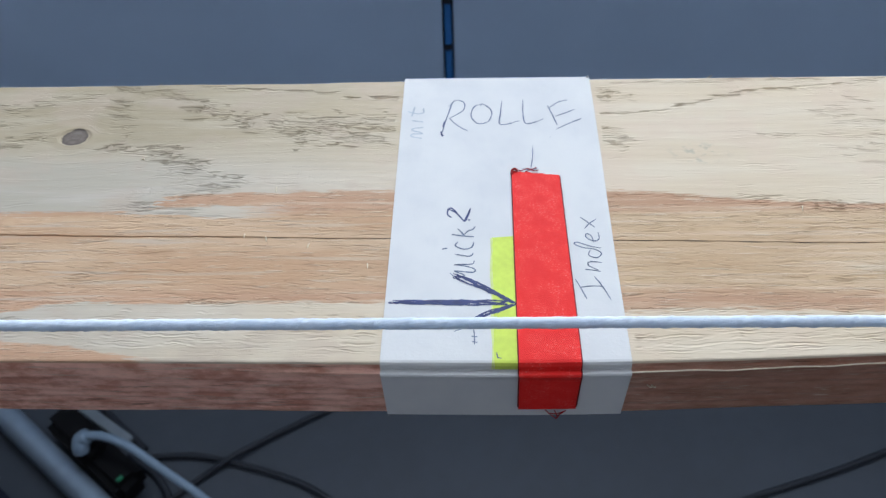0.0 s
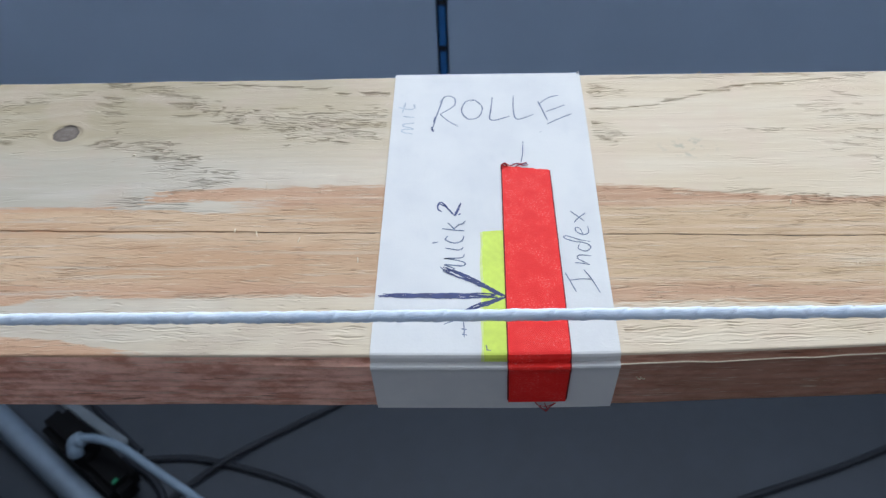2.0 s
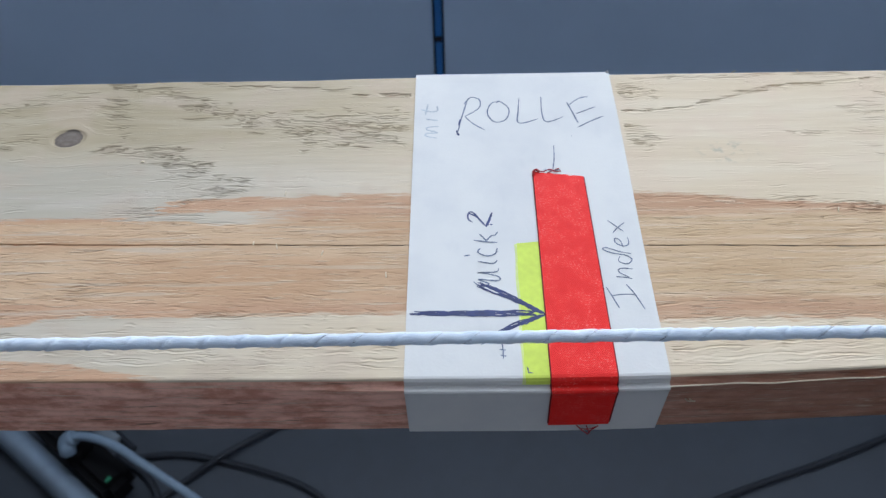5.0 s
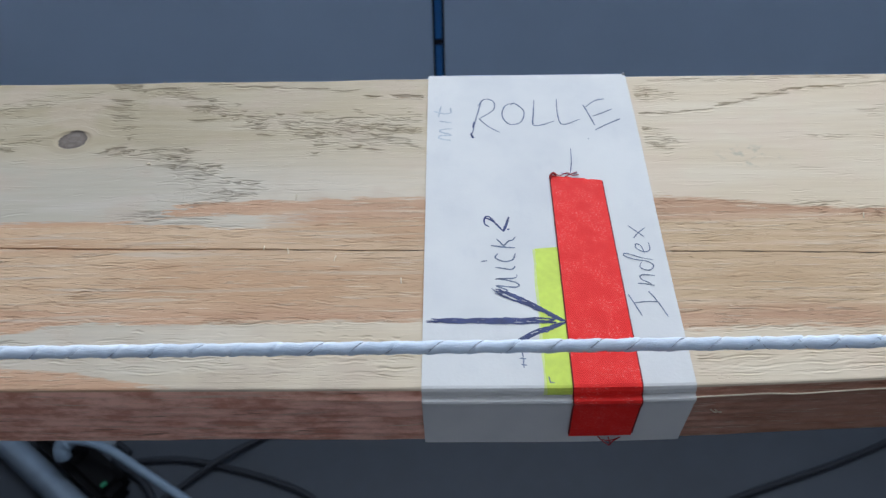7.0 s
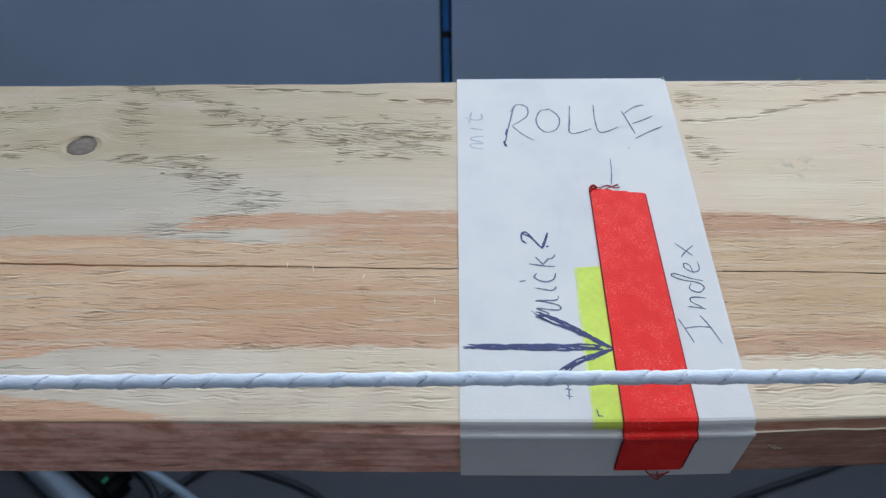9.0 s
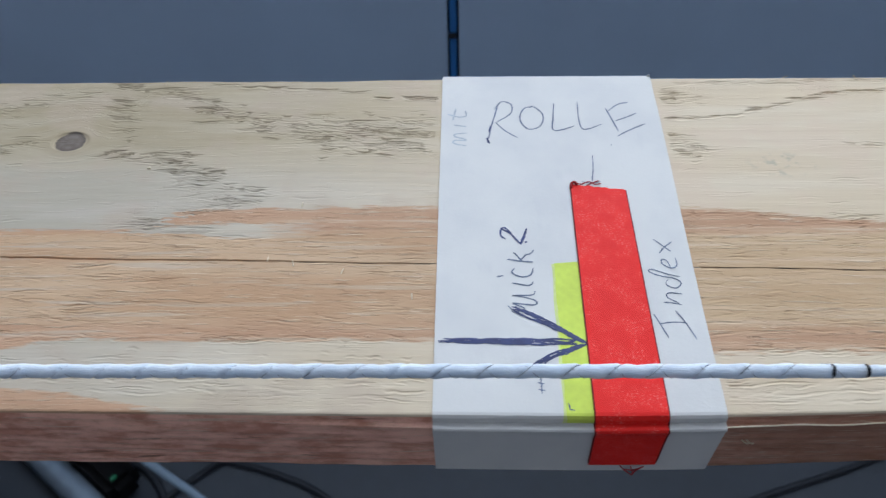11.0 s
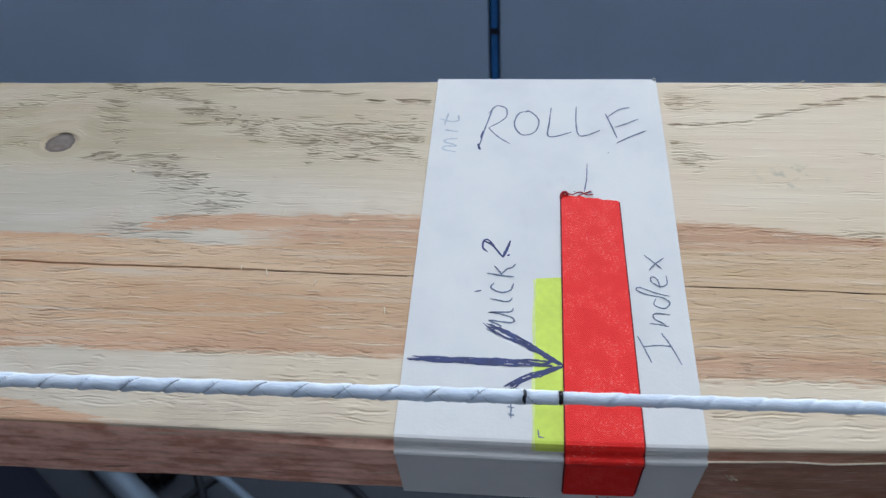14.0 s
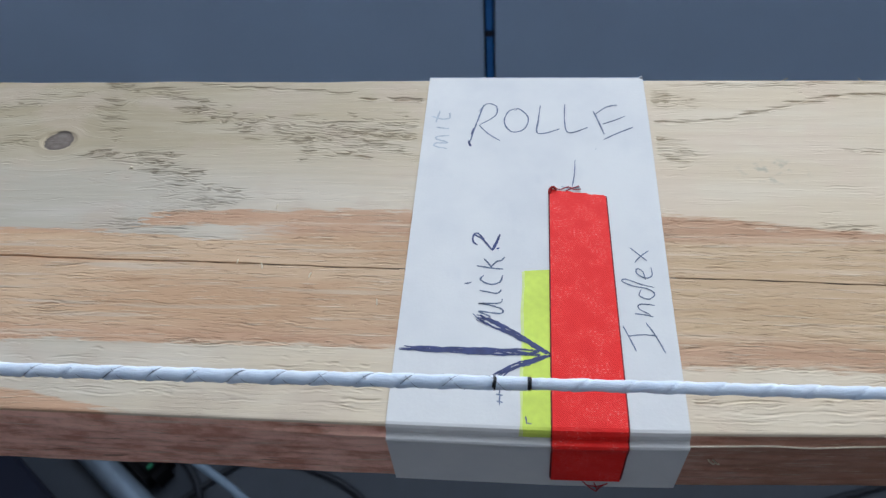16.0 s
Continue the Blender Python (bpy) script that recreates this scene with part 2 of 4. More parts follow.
def rope_material():
    n = Nodes("white_braided_line")
    fibre, soil = n.noise(n.coords(900, 4200, 4200), 1.0, 4), n.noise(n.coords(170, 700, 700), 1.0, 3)
    col = n.mix(n.step(soil, 0.3, 0.7), (0.605, 0.665, 0.74), (0.525, 0.595, 0.68))
    col = n.mix(n.math("MULTIPLY", n.step(fibre, 0.5, 0.8), 0.25), col, (0.50, 0.56, 0.61))
    twist = n.noise(n.coords(420, 1500, 1500), 1.0, 2)
    n.bump(n.math("ADD", fibre, n.math("MULTIPLY", twist, 1.2)), 0.5, 0.0002)
    n.bsdf.inputs["Subsurface Weight"].default_value, n.bsdf.inputs["Subsurface Scale"].default_value = 1.0, 0.003
    n.bsdf.inputs["Subsurface Radius"].default_value = (1, 1, 1)
    return n.done(col, 0.8, 0.0, 0.15)


WOOD, PAPER, TAPE, ROPE = wood_material(), paper_material(), tape_material(), rope_material()
THREAD = plain("dark_red_thread", (0.34, 0.012, 0.014), 0.7, scale=900)
SELVEDGE = plain("dark_red_selvedge", (0.17, 0.008, 0.010), 0.8, scale=900)
MARKER = plain("yellow_green_highlighter", (0.60, 0.72, 0.10), 0.7, vary=0.10, scale=700)
MARKER_PALE = plain("thin_highlighter", (0.64, 0.72, 0.27), 0.7, vary=0.12, scale=900)
BALLPOINT = plain("blue_black_ballpoint", (0.022, 0.034, 0.125), 0.55, vary=0.35, scale=2500)
PENCIL = plain("grey_pencil", (0.12, 0.15, 0.22), 0.6, vary=0.3, scale=2500)
FAINT = plain("faint_pencil", (0.42, 0.46, 0.49), 0.7, vary=0.2, scale=2500)
BLACK_INK = plain("black_ink", (0.012, 0.012, 0.016), 0.22, vary=0.3, scale=2500)
TRACER = plain("grey_tracer_yarn", (0.13, 0.15, 0.18), 0.7, scale=900)
GREY_FIBRE = plain("grey_soiled_fibre", (0.34, 0.36, 0.38), 0.7, vary=0.3, scale=900)
SPLINTER = plain("pale_fibre", (0.82, 0.72, 0.54), 0.7, scale=900)
DOOR = plain("blue_grey_lacquer", (0.55, 0.71, 0.91), 0.45, vary=0.05, scale=9, relief=0.0002)
CARCASS = plain("dark_cabinet_board", (0.02, 0.025, 0.035), 0.7, scale=30)
BLUE = plain("blue_painted_metal", (0.05, 0.24, 0.62), 0.35, scale=90)
FLOOR = plain("grey_floor_covering", (0.054, 0.064, 0.080), 0.6, vary=0.10, scale=40, relief=0.0004)
WALL = plain("white_wall_paint", (0.50, 0.502, 0.522), 0.9, vary=0.03, scale=25)
CEILING = plain("white_ceiling_paint", (0.82, 0.82, 0.82), 0.9, vary=0.03, scale=25)
CABLE = plain("black_cable_rubber", (0.018, 0.022, 0.030), 0.55, scale=80)
WHITE_CABLE = plain("light_grey_plastic", (0.22, 0.30, 0.38), 0.4, scale=80)
TUBE = plain("brushed_grey_tube", (0.30, 0.38, 0.46), 0.45, metal=0.5, scale=60)
RAIL = plain("light_grey_rail", (0.26, 0.30, 0.33), 0.4, metal=0.3, scale=60)
NAVY = plain("navy_plastic", (0.003, 0.006, 0.020), 0.8, scale=40)
BLACK = plain("black_plastic", (0.004, 0.004, 0.005), 0.8, spec=0.2, scale=60)
FRAME = plain("white_window_frame", (0.75, 0.75, 0.74), 0.5, vary=0.04, scale=30)
led = Nodes("green_led")
led.bsdf.inputs["Emission Color"].default_value = (0.02, 0.9, 0.35, 1)
led.bsdf.inputs["Emission Strength"].default_value = 0.03
LED = led.done((0.02, 0.14, 0.08), 0.3)
glass = Nodes("window_glass")
glass.bsdf.inputs["Transmission Weight"].default_value = 1.0
GLASS = glass.done((1, 1, 1), 0.0)


# ---- mesh helpers ----
def obj(name, bm, mat, parent=None, label="", smooth=False):
    me = bpy.data.meshes.new(name)
    bm.to_mesh(me)
    bm.free()
    me.materials.append(mat)
    if smooth:
        me.polygons.foreach_set("use_smooth", [True] * len(me.polygons))
    ob = new(name, me)
    if parent:
        ob.parent = parent
    if label:
        ob["label"] = label
    return ob



def grid_mesh(name, verts, nu, nv, mat, parent=None, label="", close_v=False, caps=False, smooth=True):
    """A mesh over an nu x nv array of points."""
    i, j = np.meshgrid(np.arange(nu - 1), np.arange(nv if close_v else nv - 1), indexing="ij")
    k = (j + 1) % nv
    faces = np.stack([i * nv + j, (i + 1) * nv + j, (i + 1) * nv + k, i * nv + k], -1).reshape(-1, 4)
    me = bpy.data.meshes.new(name)
    polys = faces.tolist()
    if caps:
        polys += [list(range(nv)), [(nu - 1) * nv + q for q in range(nv)][::-1]]
    me.from_pydata(np.asarray(verts).reshape(-1, 3).tolist(), [], polys)
    me.materials.append(mat)
    if smooth:
        me.polygons.foreach_set("use_smooth", [True] * len(me.polygons))
    ob = new(name, me)
    if parent:
        ob.parent = parent
    if label:
        ob["label"] = label
    return ob


def box(name, lo, hi, mat, parent=None, label="", bevel=0.0):
    bm = bmesh.new()
    bmesh.ops.create_cube(bm, size=1)
    for vert in bm.verts:
        vert.co = Vector([lo[q] + (vert.co[q] + 0.5) * (hi[q] - lo[q]) for q in range(3)])
    if bevel:
        bmesh.ops.bevel(bm, geom=bm.edges[:], offset=bevel, segments=2, affect="EDGES")
    return obj(name, bm, mat, parent, label)


def smooth_line(points, per=8):
    """A Catmull-Rom line through the points."""
    p = np.array([points[0], *points, points[-1]], float)
    out = []
    for a, b, c, d in zip(p, p[1:], p[2:], p[3:]):
        for s in np.arange(per) / per:
            out.append(0.5 * (2 * b + (c - a) * s + (2 * a - 5 * b + 4 * c - d) * s ** 2 + (3 * b - a - 3 * c + d) * s ** 3))
    return np.array(out + [p[-1]])


def pipe(name, points, radius, mat, parent=None, label="", sides=14, per=8):
    """A round tube along a smooth line, closed at its ends."""
    line = smooth_line(points, per)
    ways = np.gradient(line, axis=0)
    ways /= np.linalg.norm(ways, axis=1)[:, None]
    side = np.cross(ways, (0.13, 0.07, 1.0))
    side /= np.linalg.norm(side, axis=1)[:, None]
    up = np.cross(side, ways)
    a = np.arange(sides) * 2 * math.pi / sides
    verts = line[:, None] + radius * (np.cos(a)[None, :, None] * side[:, None] + np.sin(a)[None, :, None] * up[:, None])
    return grid_mesh(name, verts, len(line), sides, mat, parent, label, close_v=True, caps=True)


# ---- setting ----
def structure(ob, label, category):
    return tagged(ob, label, category, kind="structure")


structure(box("floor", (-1.32, -1.72, -0.1), (1.32, 0.92, 0.0), FLOOR), "plain grey floor covering under the plank", "floor")
structure(box("ceiling", (-1.32, -1.72, 2.4), (1.32, 0.92, 2.5), CEILING), "plain white ceiling", "ceiling")
structure(box("wall_south", (-1.32, -1.72, 0.0), (1.32, -1.62, 2.4), WALL), "plain white wall", "wall")
structure(box("wall_west", (-1.32, -1.62, 0.0), (-1.22, 0.92, 2.4), WALL), "plain white wall", "wall")
structure(box("wall_east", (1.22, -1.62, 0.0), (1.32, 0.92, 2.4), WALL), "plain white wall", "wall")


def north_wall():
    """A wall with one window opening, in four butting pieces of one mesh."""
    bm = bmesh.new()
    for lo, hi in (((-1.22, 0.0), (1.22, 1.0)), ((-1.22, 2.25), (1.22, 2.4)), ((-1.22, 1.0), (-1.02, 2.25)), ((1.02, 1.0), (1.22, 2.25))):
        made = bmesh.ops.create_cube(bm, size=1)["verts"]
        for vert in made:
            vert.co = Vector((lo[0] + (vert.co.x + 0.5) * (hi[0] - lo[0]), 0.72 + (vert.co.y + 0.5) * 0.2, lo[1] + (vert.co.z + 0.5) * (hi[1] - lo[1])))
    wall = structure(obj("wall_north", bm, WALL), "white wall with a wide window opening", "wall")
    win = structure(new("window_1"), "wide white-framed window over the cabinet", "window")
    win.location = (0, 0.86, 1.0)
    for name, lo, hi in (("window_frame", (-1.02, -0.03, 0.0), (-0.97, 0.03, 1.25)), ("window_frame", (0.97, -0.03, 0.0), (1.02, 0.03, 1.25)),
                         ("window_frame", (-0.97, -0.03, 0.0), (0.97, 0.03, 0.05)), ("window_frame", (-0.97, -0.03, 1.2), (0.97, 0.03, 1.25))):
        box(name, lo, hi, FRAME, win, bevel=0.004)
    pane = box("pane", (-0.97, -0.004, 0.05), (0.97, 0.004, 1.2), GLASS, win)
    pane.visible_shadow = False
    return wall


north_wall()


# ---- low cabinet ----
def cabinet():
    """A low cabinet with two flat doors and a narrow gap between them."""
    gap, front = -0.0118, 0.640
    base = tagged(new("cabinet"), "low blue-grey cabinet with two flat closed doors", "cabinet")
    base.location = (0, front, 0)
    box("body", (-1.0, 0.060, 0.0), (1.0, 0.078, 0.70), CARCASS, base)
    for lo, hi in ((-0.98, gap - 0.0061), (gap + 0.0061, 0.96)):
        box("door", (lo, 0.0, 0.06), (hi, 0.022, 0.68), DOOR, base, bevel=0.0012)
        box("door_frame", (lo + 0.004, 0.0225, 0.06), (hi - 0.004, 0.059, 0.68), CARCASS, base)
    box("top", (-1.0, -0.004, 0.7005), (1.0, 0.078, 0.722), DOOR, base, bevel=0.002)
    strip = box("gap_strip", (gap - 0.0036, 0.004, 0.06), (gap + 0.0036, 0.058, 0.68), BLUE, base, "blue metal strip in the gap")
    for z in (0.306, 0.381, 0.438):
        box("clip", (gap - 0.0040, 0.0015, z - 0.003), (gap + 0.0040, 0.0039, z + 0.003), CARCASS, strip)
    return base


cabinet()


# ---- plank ----
def bow(x):
    """How far the sawn front edge falls back towards one end of the plank."""
    return 0.0023 * np.clip((x - 0.025) / 0.065, 0, 1.3) ** 1.5


def profile():
    """The plank's cross-section from the far bottom over the upper face to the near bottom: y, z."""
    back = [(0.0950, -0.0185), (0.0956, -0.012), (0.0957, -0.006), (0.0956, -0.0012), (0.0953, -0.0003)]
    ys = np.concatenate([np.linspace(0.0950, 0.0386, 560), np.linspace(0.0385, 0.0333, 110), np.linspace(0.0332, 0.0026, 300)])
    top = [(y, 0.0) for y in ys]
    fold = [(0.0023, -0.0001), (0.0020, -0.0005), (0.0019, -0.0012), (0.0018, -0.0015), (0.0015, -0.0018), (0.0008, -0.0021), (0.0009, -0.0030)]
    front = [(0.0009, z) for z in np.linspace(-0.0040, -0.0179, 48)]
    return np.array(back + top + fold + front + [(0.0014, -0.0185), (0.004, -0.0186), (0.09, -0.0186)])


# torn patches, in millimetres: from x, y to x, y, half width, count, strength
TEARS_LEFT = [(-36, 76, -2, 78, 4.4, 96, 1.05), (-30, 70, -4, 72, 2.5, 46, 0.9), (-60, 85, -38, 77, 3.2, 46, 1.0), (-67, 67, -50, 60, 2.5, 30, 1.1), (-60, 62, -40, 53, 3.2, 34, 1.1),
              (-79, 68.5, -58, 68, 1.3, 18, 1.2), (-80, 89, -74, 70, 3.4, 24, 0.8), (-116, 84, -88, 89.5, 2.0, 26, 0.8), (-112, 69, -96, 72, 2.2, 26, 0.8), (-82, 94, -62, 89, 1.6, 26, 0.9),
              (-69, 46.5, -50, 44.5, 1.6, 24, 0.9), (-56, 50.5, -44, 52, 1.2, 16, 0.8), (-114, 78, -98, 80, 3.0, 14, 0.6)]
TEARS_RIGHT = [(53, 90, 62, 86, 2.6, 24, 0.9), (51, 74, 59, 67, 3.0, 30, 0.9), (85, 71.5, 125, 70.6, 0.8, 18, 0.8), (112, 84, 128, 56, 8.0, 70, 0.8), (78, 49, 122, 45, 1.6, 66, 0.9),
               (58, 93.4, 130, 94.2, 0.8, 46, 0.8), (52, 50, 80, 48.5, 0.8, 12, 0.6), (-110, 55, 130, 62, 22.0, 50, 0.4)]
TEARS_BAND = [(-112, 28, -2, 24, 8.0, 170, 0.55), (-112, 40, -2, 41, 3.0, 60, 0.5), (51, 40, 122, 40, 6.0, 64, 0.55), (51, 23, 126, 23, 8.0, 95, 0.5), (-112, 9, -2, 9, 5.0, 85, 0.7),
              (51, 8, 126, 8, 4.5, 80, 0.7), (-112, 17.6, -2, 17.8, 0.8, 44, 0.7), (51, 15.5, 122, 15, 1.0, 40, 0.6)]
SEAMS = [([(52, 80.1), (65, 80.7), (80, 85.2), (94, 89.8), (111, 91.2), (130, 93.5)], 25), ([(-58, 94.2), (-41, 92.2), (-8, 88.5), (-1, 88.0)], 16)]


def slope(x, y):
    """The slant of the grain, which runs round the knot."""
    def height(a, b):
        dx, dy = a + 88.2, b - 72.6
        return dy * (1 - 26.0 / (dx * dx + dy * dy + 9.0)) + 0.9 * math.sin(a / 23.0 + 0.6)
    rise = height(x, y + 0.1) - height(x, y - 0.1)
    return float(np.clip(-(height(x + 0.1, y) - height(x - 0.1, y)) / max(rise, 0.05), -0.6, 0.6))


def plank():
    rng = np.random.default_rng(7)
    xs = np.concatenate([np.linspace(-1.215, -0.15, 24), np.linspace(-0.147, 0.147, 720), np.linspace(0.15, 1.215, 24)])
    prof = profile()
    X, Y = np.meshgrid(xs, prof[:, 0], indexing="ij")
    Z = np.broadcast_to(prof[:, 1], X.shape).copy()
    face = (prof[:, 1] == 0.0).astype(float)[None, :]
    front = ((prof[:, 1] < -0.0039) & (prof[:, 0] == 0.0009)).astype(float)[None, :]
    # torn fibres: short wedges with a steep far side, lying along the grain
    dig, lips = np.zeros_like(X), np.zeros_like(X)
    drop = -prof[:, 0]
    first, last = 5, 5 + int(face.sum()) - 1

    def tear(cx, cy, length, width, deep, tilt):
        if not 0.004 < cy < 0.0946 or abs(cx) > 0.142:
            return
        i0, i1 = np.searchsorted(xs, (cx - length, cx + length))
        j0, j1 = first + np.searchsorted(drop[first:last], (-cy - 0.0022, -cy + 0.0022))
        if i1 - i0 < 2 or j1 - j0 < 2:
            return
        xx, yy = X[i0:i1, j0:j1], Y[i0:i1, j0:j1]
        u = (xx - cx) / length
        w = (yy - cy - tilt * (xx - cx) - 0.00016 * np.sin(u * 3.5 + cy * 9000) - 0.00005 * np.sin(u * 11 + cx * 9000)) / width
        cut = np.where(w > 0, np.clip(1 - w * 3.0, 0, 1), np.clip(1 + w * 0.42, 0, 1)) * np.clip(1 - u * u, 0, 1)
        dig[i0:i1, j0:j1] = np.maximum(dig[i0:i1, j0:j1], cut * deep)
        edge_up = np.exp(-((w + 2.9) / 0.8) ** 2) * np.clip(1 - u * u, 0, 1) * min(deep * 0.45, 0.00012)
        lips[i0:i1, j0:j1] = np.maximum(lips[i0:i1, j0:j1], edge_up)

    for px, py, qx, qy, half, count, strong in TEARS_LEFT + TEARS_RIGHT + TEARS_BAND:
        for _ in range(int(count * 1.6)):
            f = rng.random()
            reach = math.hypot(qx - px, qy - py)
            off = half * np.clip(rng.normal() * 0.6, -1.3, 1.3)
            cx, cy = px + (qx - px) * f - (qy - py) / reach * off, py + (qy - py) * f + (qx - px) / reach * off
            tear(cx * MM, cy * MM, (0.8 + 3.9 * rng.random() ** 1.7) * MM, rng.uniform(0.11, 0.24) * MM, (0.06 + 0.36 * rng.random() ** 1.5) * strong * MM,
                 slope(cx, cy) + 0.05 * rng.normal())
    for points, count in SEAMS:
        for q in range(count):
            f = (q + rng.uniform(0.1, 0.9)) / count * (len(points) - 1)
            k = min(int(f), len(points) - 2)
            (px, py), (qx, qy) = points[k], points[k + 1]
            f -= k
            tear((px + (qx - px) * f) * MM, (py + (qy - py) * f + rng.normal() * 0.35) * MM, rng.uniform(1.8, 4.6) * MM, rng.uniform(0.18, 0.36) * MM,
                 rng.uniform(0.16, 0.58) * MM, 0.35 * (qy - py) / (qx - px) + 0.04 * rng.normal())
    # saw ripple and drying crack
    ripple = 0.000012 * (1 + np.sin(Y * 2100 + 3 * np.sin(X * 38) + 2 * np.sin(X * 91)))
    line = 0.0360 - 0.0145 * X + 0.00010 * np.sin(X * 120) + 0.00005 * np.sin(X * 520)
    crack = np.exp(-((Y - line) / (0.000085 - 0.00026 * np.clip(X, -0.12, 0.09))) ** 2) * 0.0036 * np.clip(0.75 + 0.5 * np.sin(X * 75), 0.25, 1)
    covered = ((X > -0.002) & (X < 0.052)).astype(float)
    knot = np.clip(1.15 - np.hypot((X + 0.0882) / 0.0039, (Y - 0.0726) / 0.0030), 0, 0.15) * 0.002
    Z -= face * (ripple * 0.6 + (dig + crack - lips * (dig < 0.00004)) * (1 - covered) + knot)
    rough = np.sin(X * 310 + Z * 900) * np.sin(X * 131 + 2) * 0.00010 + np.sin(X * 47 + Z * 2600) * 0.00009
    Y2 = Y + front * (rough + 0.00012)
    edge = 0.00045 * np.sin(X * 44) * np.sin(X * 17 + 1) + 0.00025 * np.sin(X * 190 + 1) * np.sin(X * 67)
    far = np.clip((Y - 0.0935) / 0.002, 0, 1)
    Y2 = Y2 + far * edge * (X < 0.0) - 0.0006 * far * np.clip(-X / 0.05, 0, 1)
    low = np.clip((-0.0163 - Z) / 0.0016, 0, 1)
    Z = Z + low * 0.00045 * np.sin(X * 33 + 1) * np.sin(X * 71) * (np.abs(X - 0.025) > 0.027)
    # the ledge under the upper edge runs out into a plain bevel
    ledge = np.clip((X + 0.035) / 0.03, 0, 1)
    strip = ((prof[:, 1] < -0.0002) & (prof[:, 1] > -0.0039) & (prof[:, 0] < 0.01))[None, :]
    plain_y = 0.0022 - 0.0013 * np.clip(-prof[:, 1] / 0.0039, 0, 1)[None, :]
    Y2 = np.where(strip, Y2 * ledge + plain_y * (1 - ledge), Y2)
    near = np.clip((0.03 - Y) / 0.03, 0, 1)
    Y2 = Y2 + near * bow(X)
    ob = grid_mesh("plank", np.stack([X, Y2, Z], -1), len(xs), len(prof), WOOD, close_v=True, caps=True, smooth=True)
    nv = len(prof)
    ob.data.polygons.foreach_set("use_smooth", np.tile(np.arange(nv) < last, len(xs) - 1).tolist() + [False, False])
    lip = [(x, 0.00085 + float(bow(np.array(x))) + 0.00012 * math.sin(x * 330), -0.0019 + 0.00012 * math.sin(x * 150) + 0.00008 * math.sin(x * 610)) for x in np.arange(0.0505, 0.147, 0.0016)]
    pipe("raised_fibre", lip, 0.00017, SPLINTER, ob, "pale raised fibre along the sawn edge", sides=6, per=3)
    ob.location = (0, 0, TOP)
    return tagged(ob, "rough-sawn pine plank, pale with a pinkish band and a dark knot", "plank")


plank()


def splinters():
    """Loose fibres that stand up from the plank's face and edges."""
    def splinter(points, radius, label):
        tagged(pipe("splinter", [(x * MM, y * MM, TOP + z * MM) for x, y, z in points], radius * MM, SPLINTER, sides=5, per=4), label, "splinter", "splinters on the plank")

    for x, y, tall, lean in ((-35.2, 36.4, 0.9, 0.1), (-29.7, 35.2, 1.2, -0.3), (-19.7, 33.2, 1.1, 0.4), (-5.2, 27.0, 1.2, -0.1), (95.5, 44.4, 1.2, 0.2), (-30.2, 51.6, 1.1, 0.1)):
        splinter([(x, y, 0.0), (x + lean * 0.3, y + tall * 0.5, tall * 0.18), (x + lean, y + tall, tall * 0.3)], 0.14, "upright pale wood splinter on the plank's face")
    splinter([(-67.3, 63.3, 0.05), (-66.9, 63.5, 0.2), (-66.5, 63.4, 0.05)], 0.2, "white speck of fibre beside the torn grain")
    for x, y, lean in ((83.0, 95.0, 1.3), (101.0, 95.0, -0.8), (-71.0, 94.2, 0.9)):
        splinter([(x, y, -0.1), (x + lean * 0.6, y + 0.2, 0.25), (x + lean, y + 0.3, 0.45)], 0.10, "tiny pale splinter on the plank's far edge")
    for x in (54.6, 55.4):
        splinter([(x, 1.5, -6.9), (x + 0.25, 0.6, -6.2), (x + 0.45, 0.1, -5.4)], 0.16, "short pale splinter on the plank's sawn front")


splinters()


# ---- paper label with its writing ----
def over_edge(y_from, z_to, lift, n=60):
    """The line across the upper face, round the near edge and down the front, lifted off the wood."""
    top = [(y, lift) for y in np.linspace(y_from, 0.0027, n)]
    fold = [(0.0023 - 0.4 * lift, lift - 0.00012), (0.0020 - 0.8 * lift, -0.0004 + 0.4 * lift), (0.0019 - lift, -0.0010), (0.0019 - lift, -0.0016 + lift), (0.0018 - lift, -0.0018 + lift),
            (0.0006 - lift, -0.0019 + lift), (0.0004 - lift, -0.0021 + lift), (0.0006 - lift, -0.0028)]
    down = [(0.0007 - lift, z) for z in np.linspace(-0.0038, z_to, 12)]
    return np.array(top + fold + down)


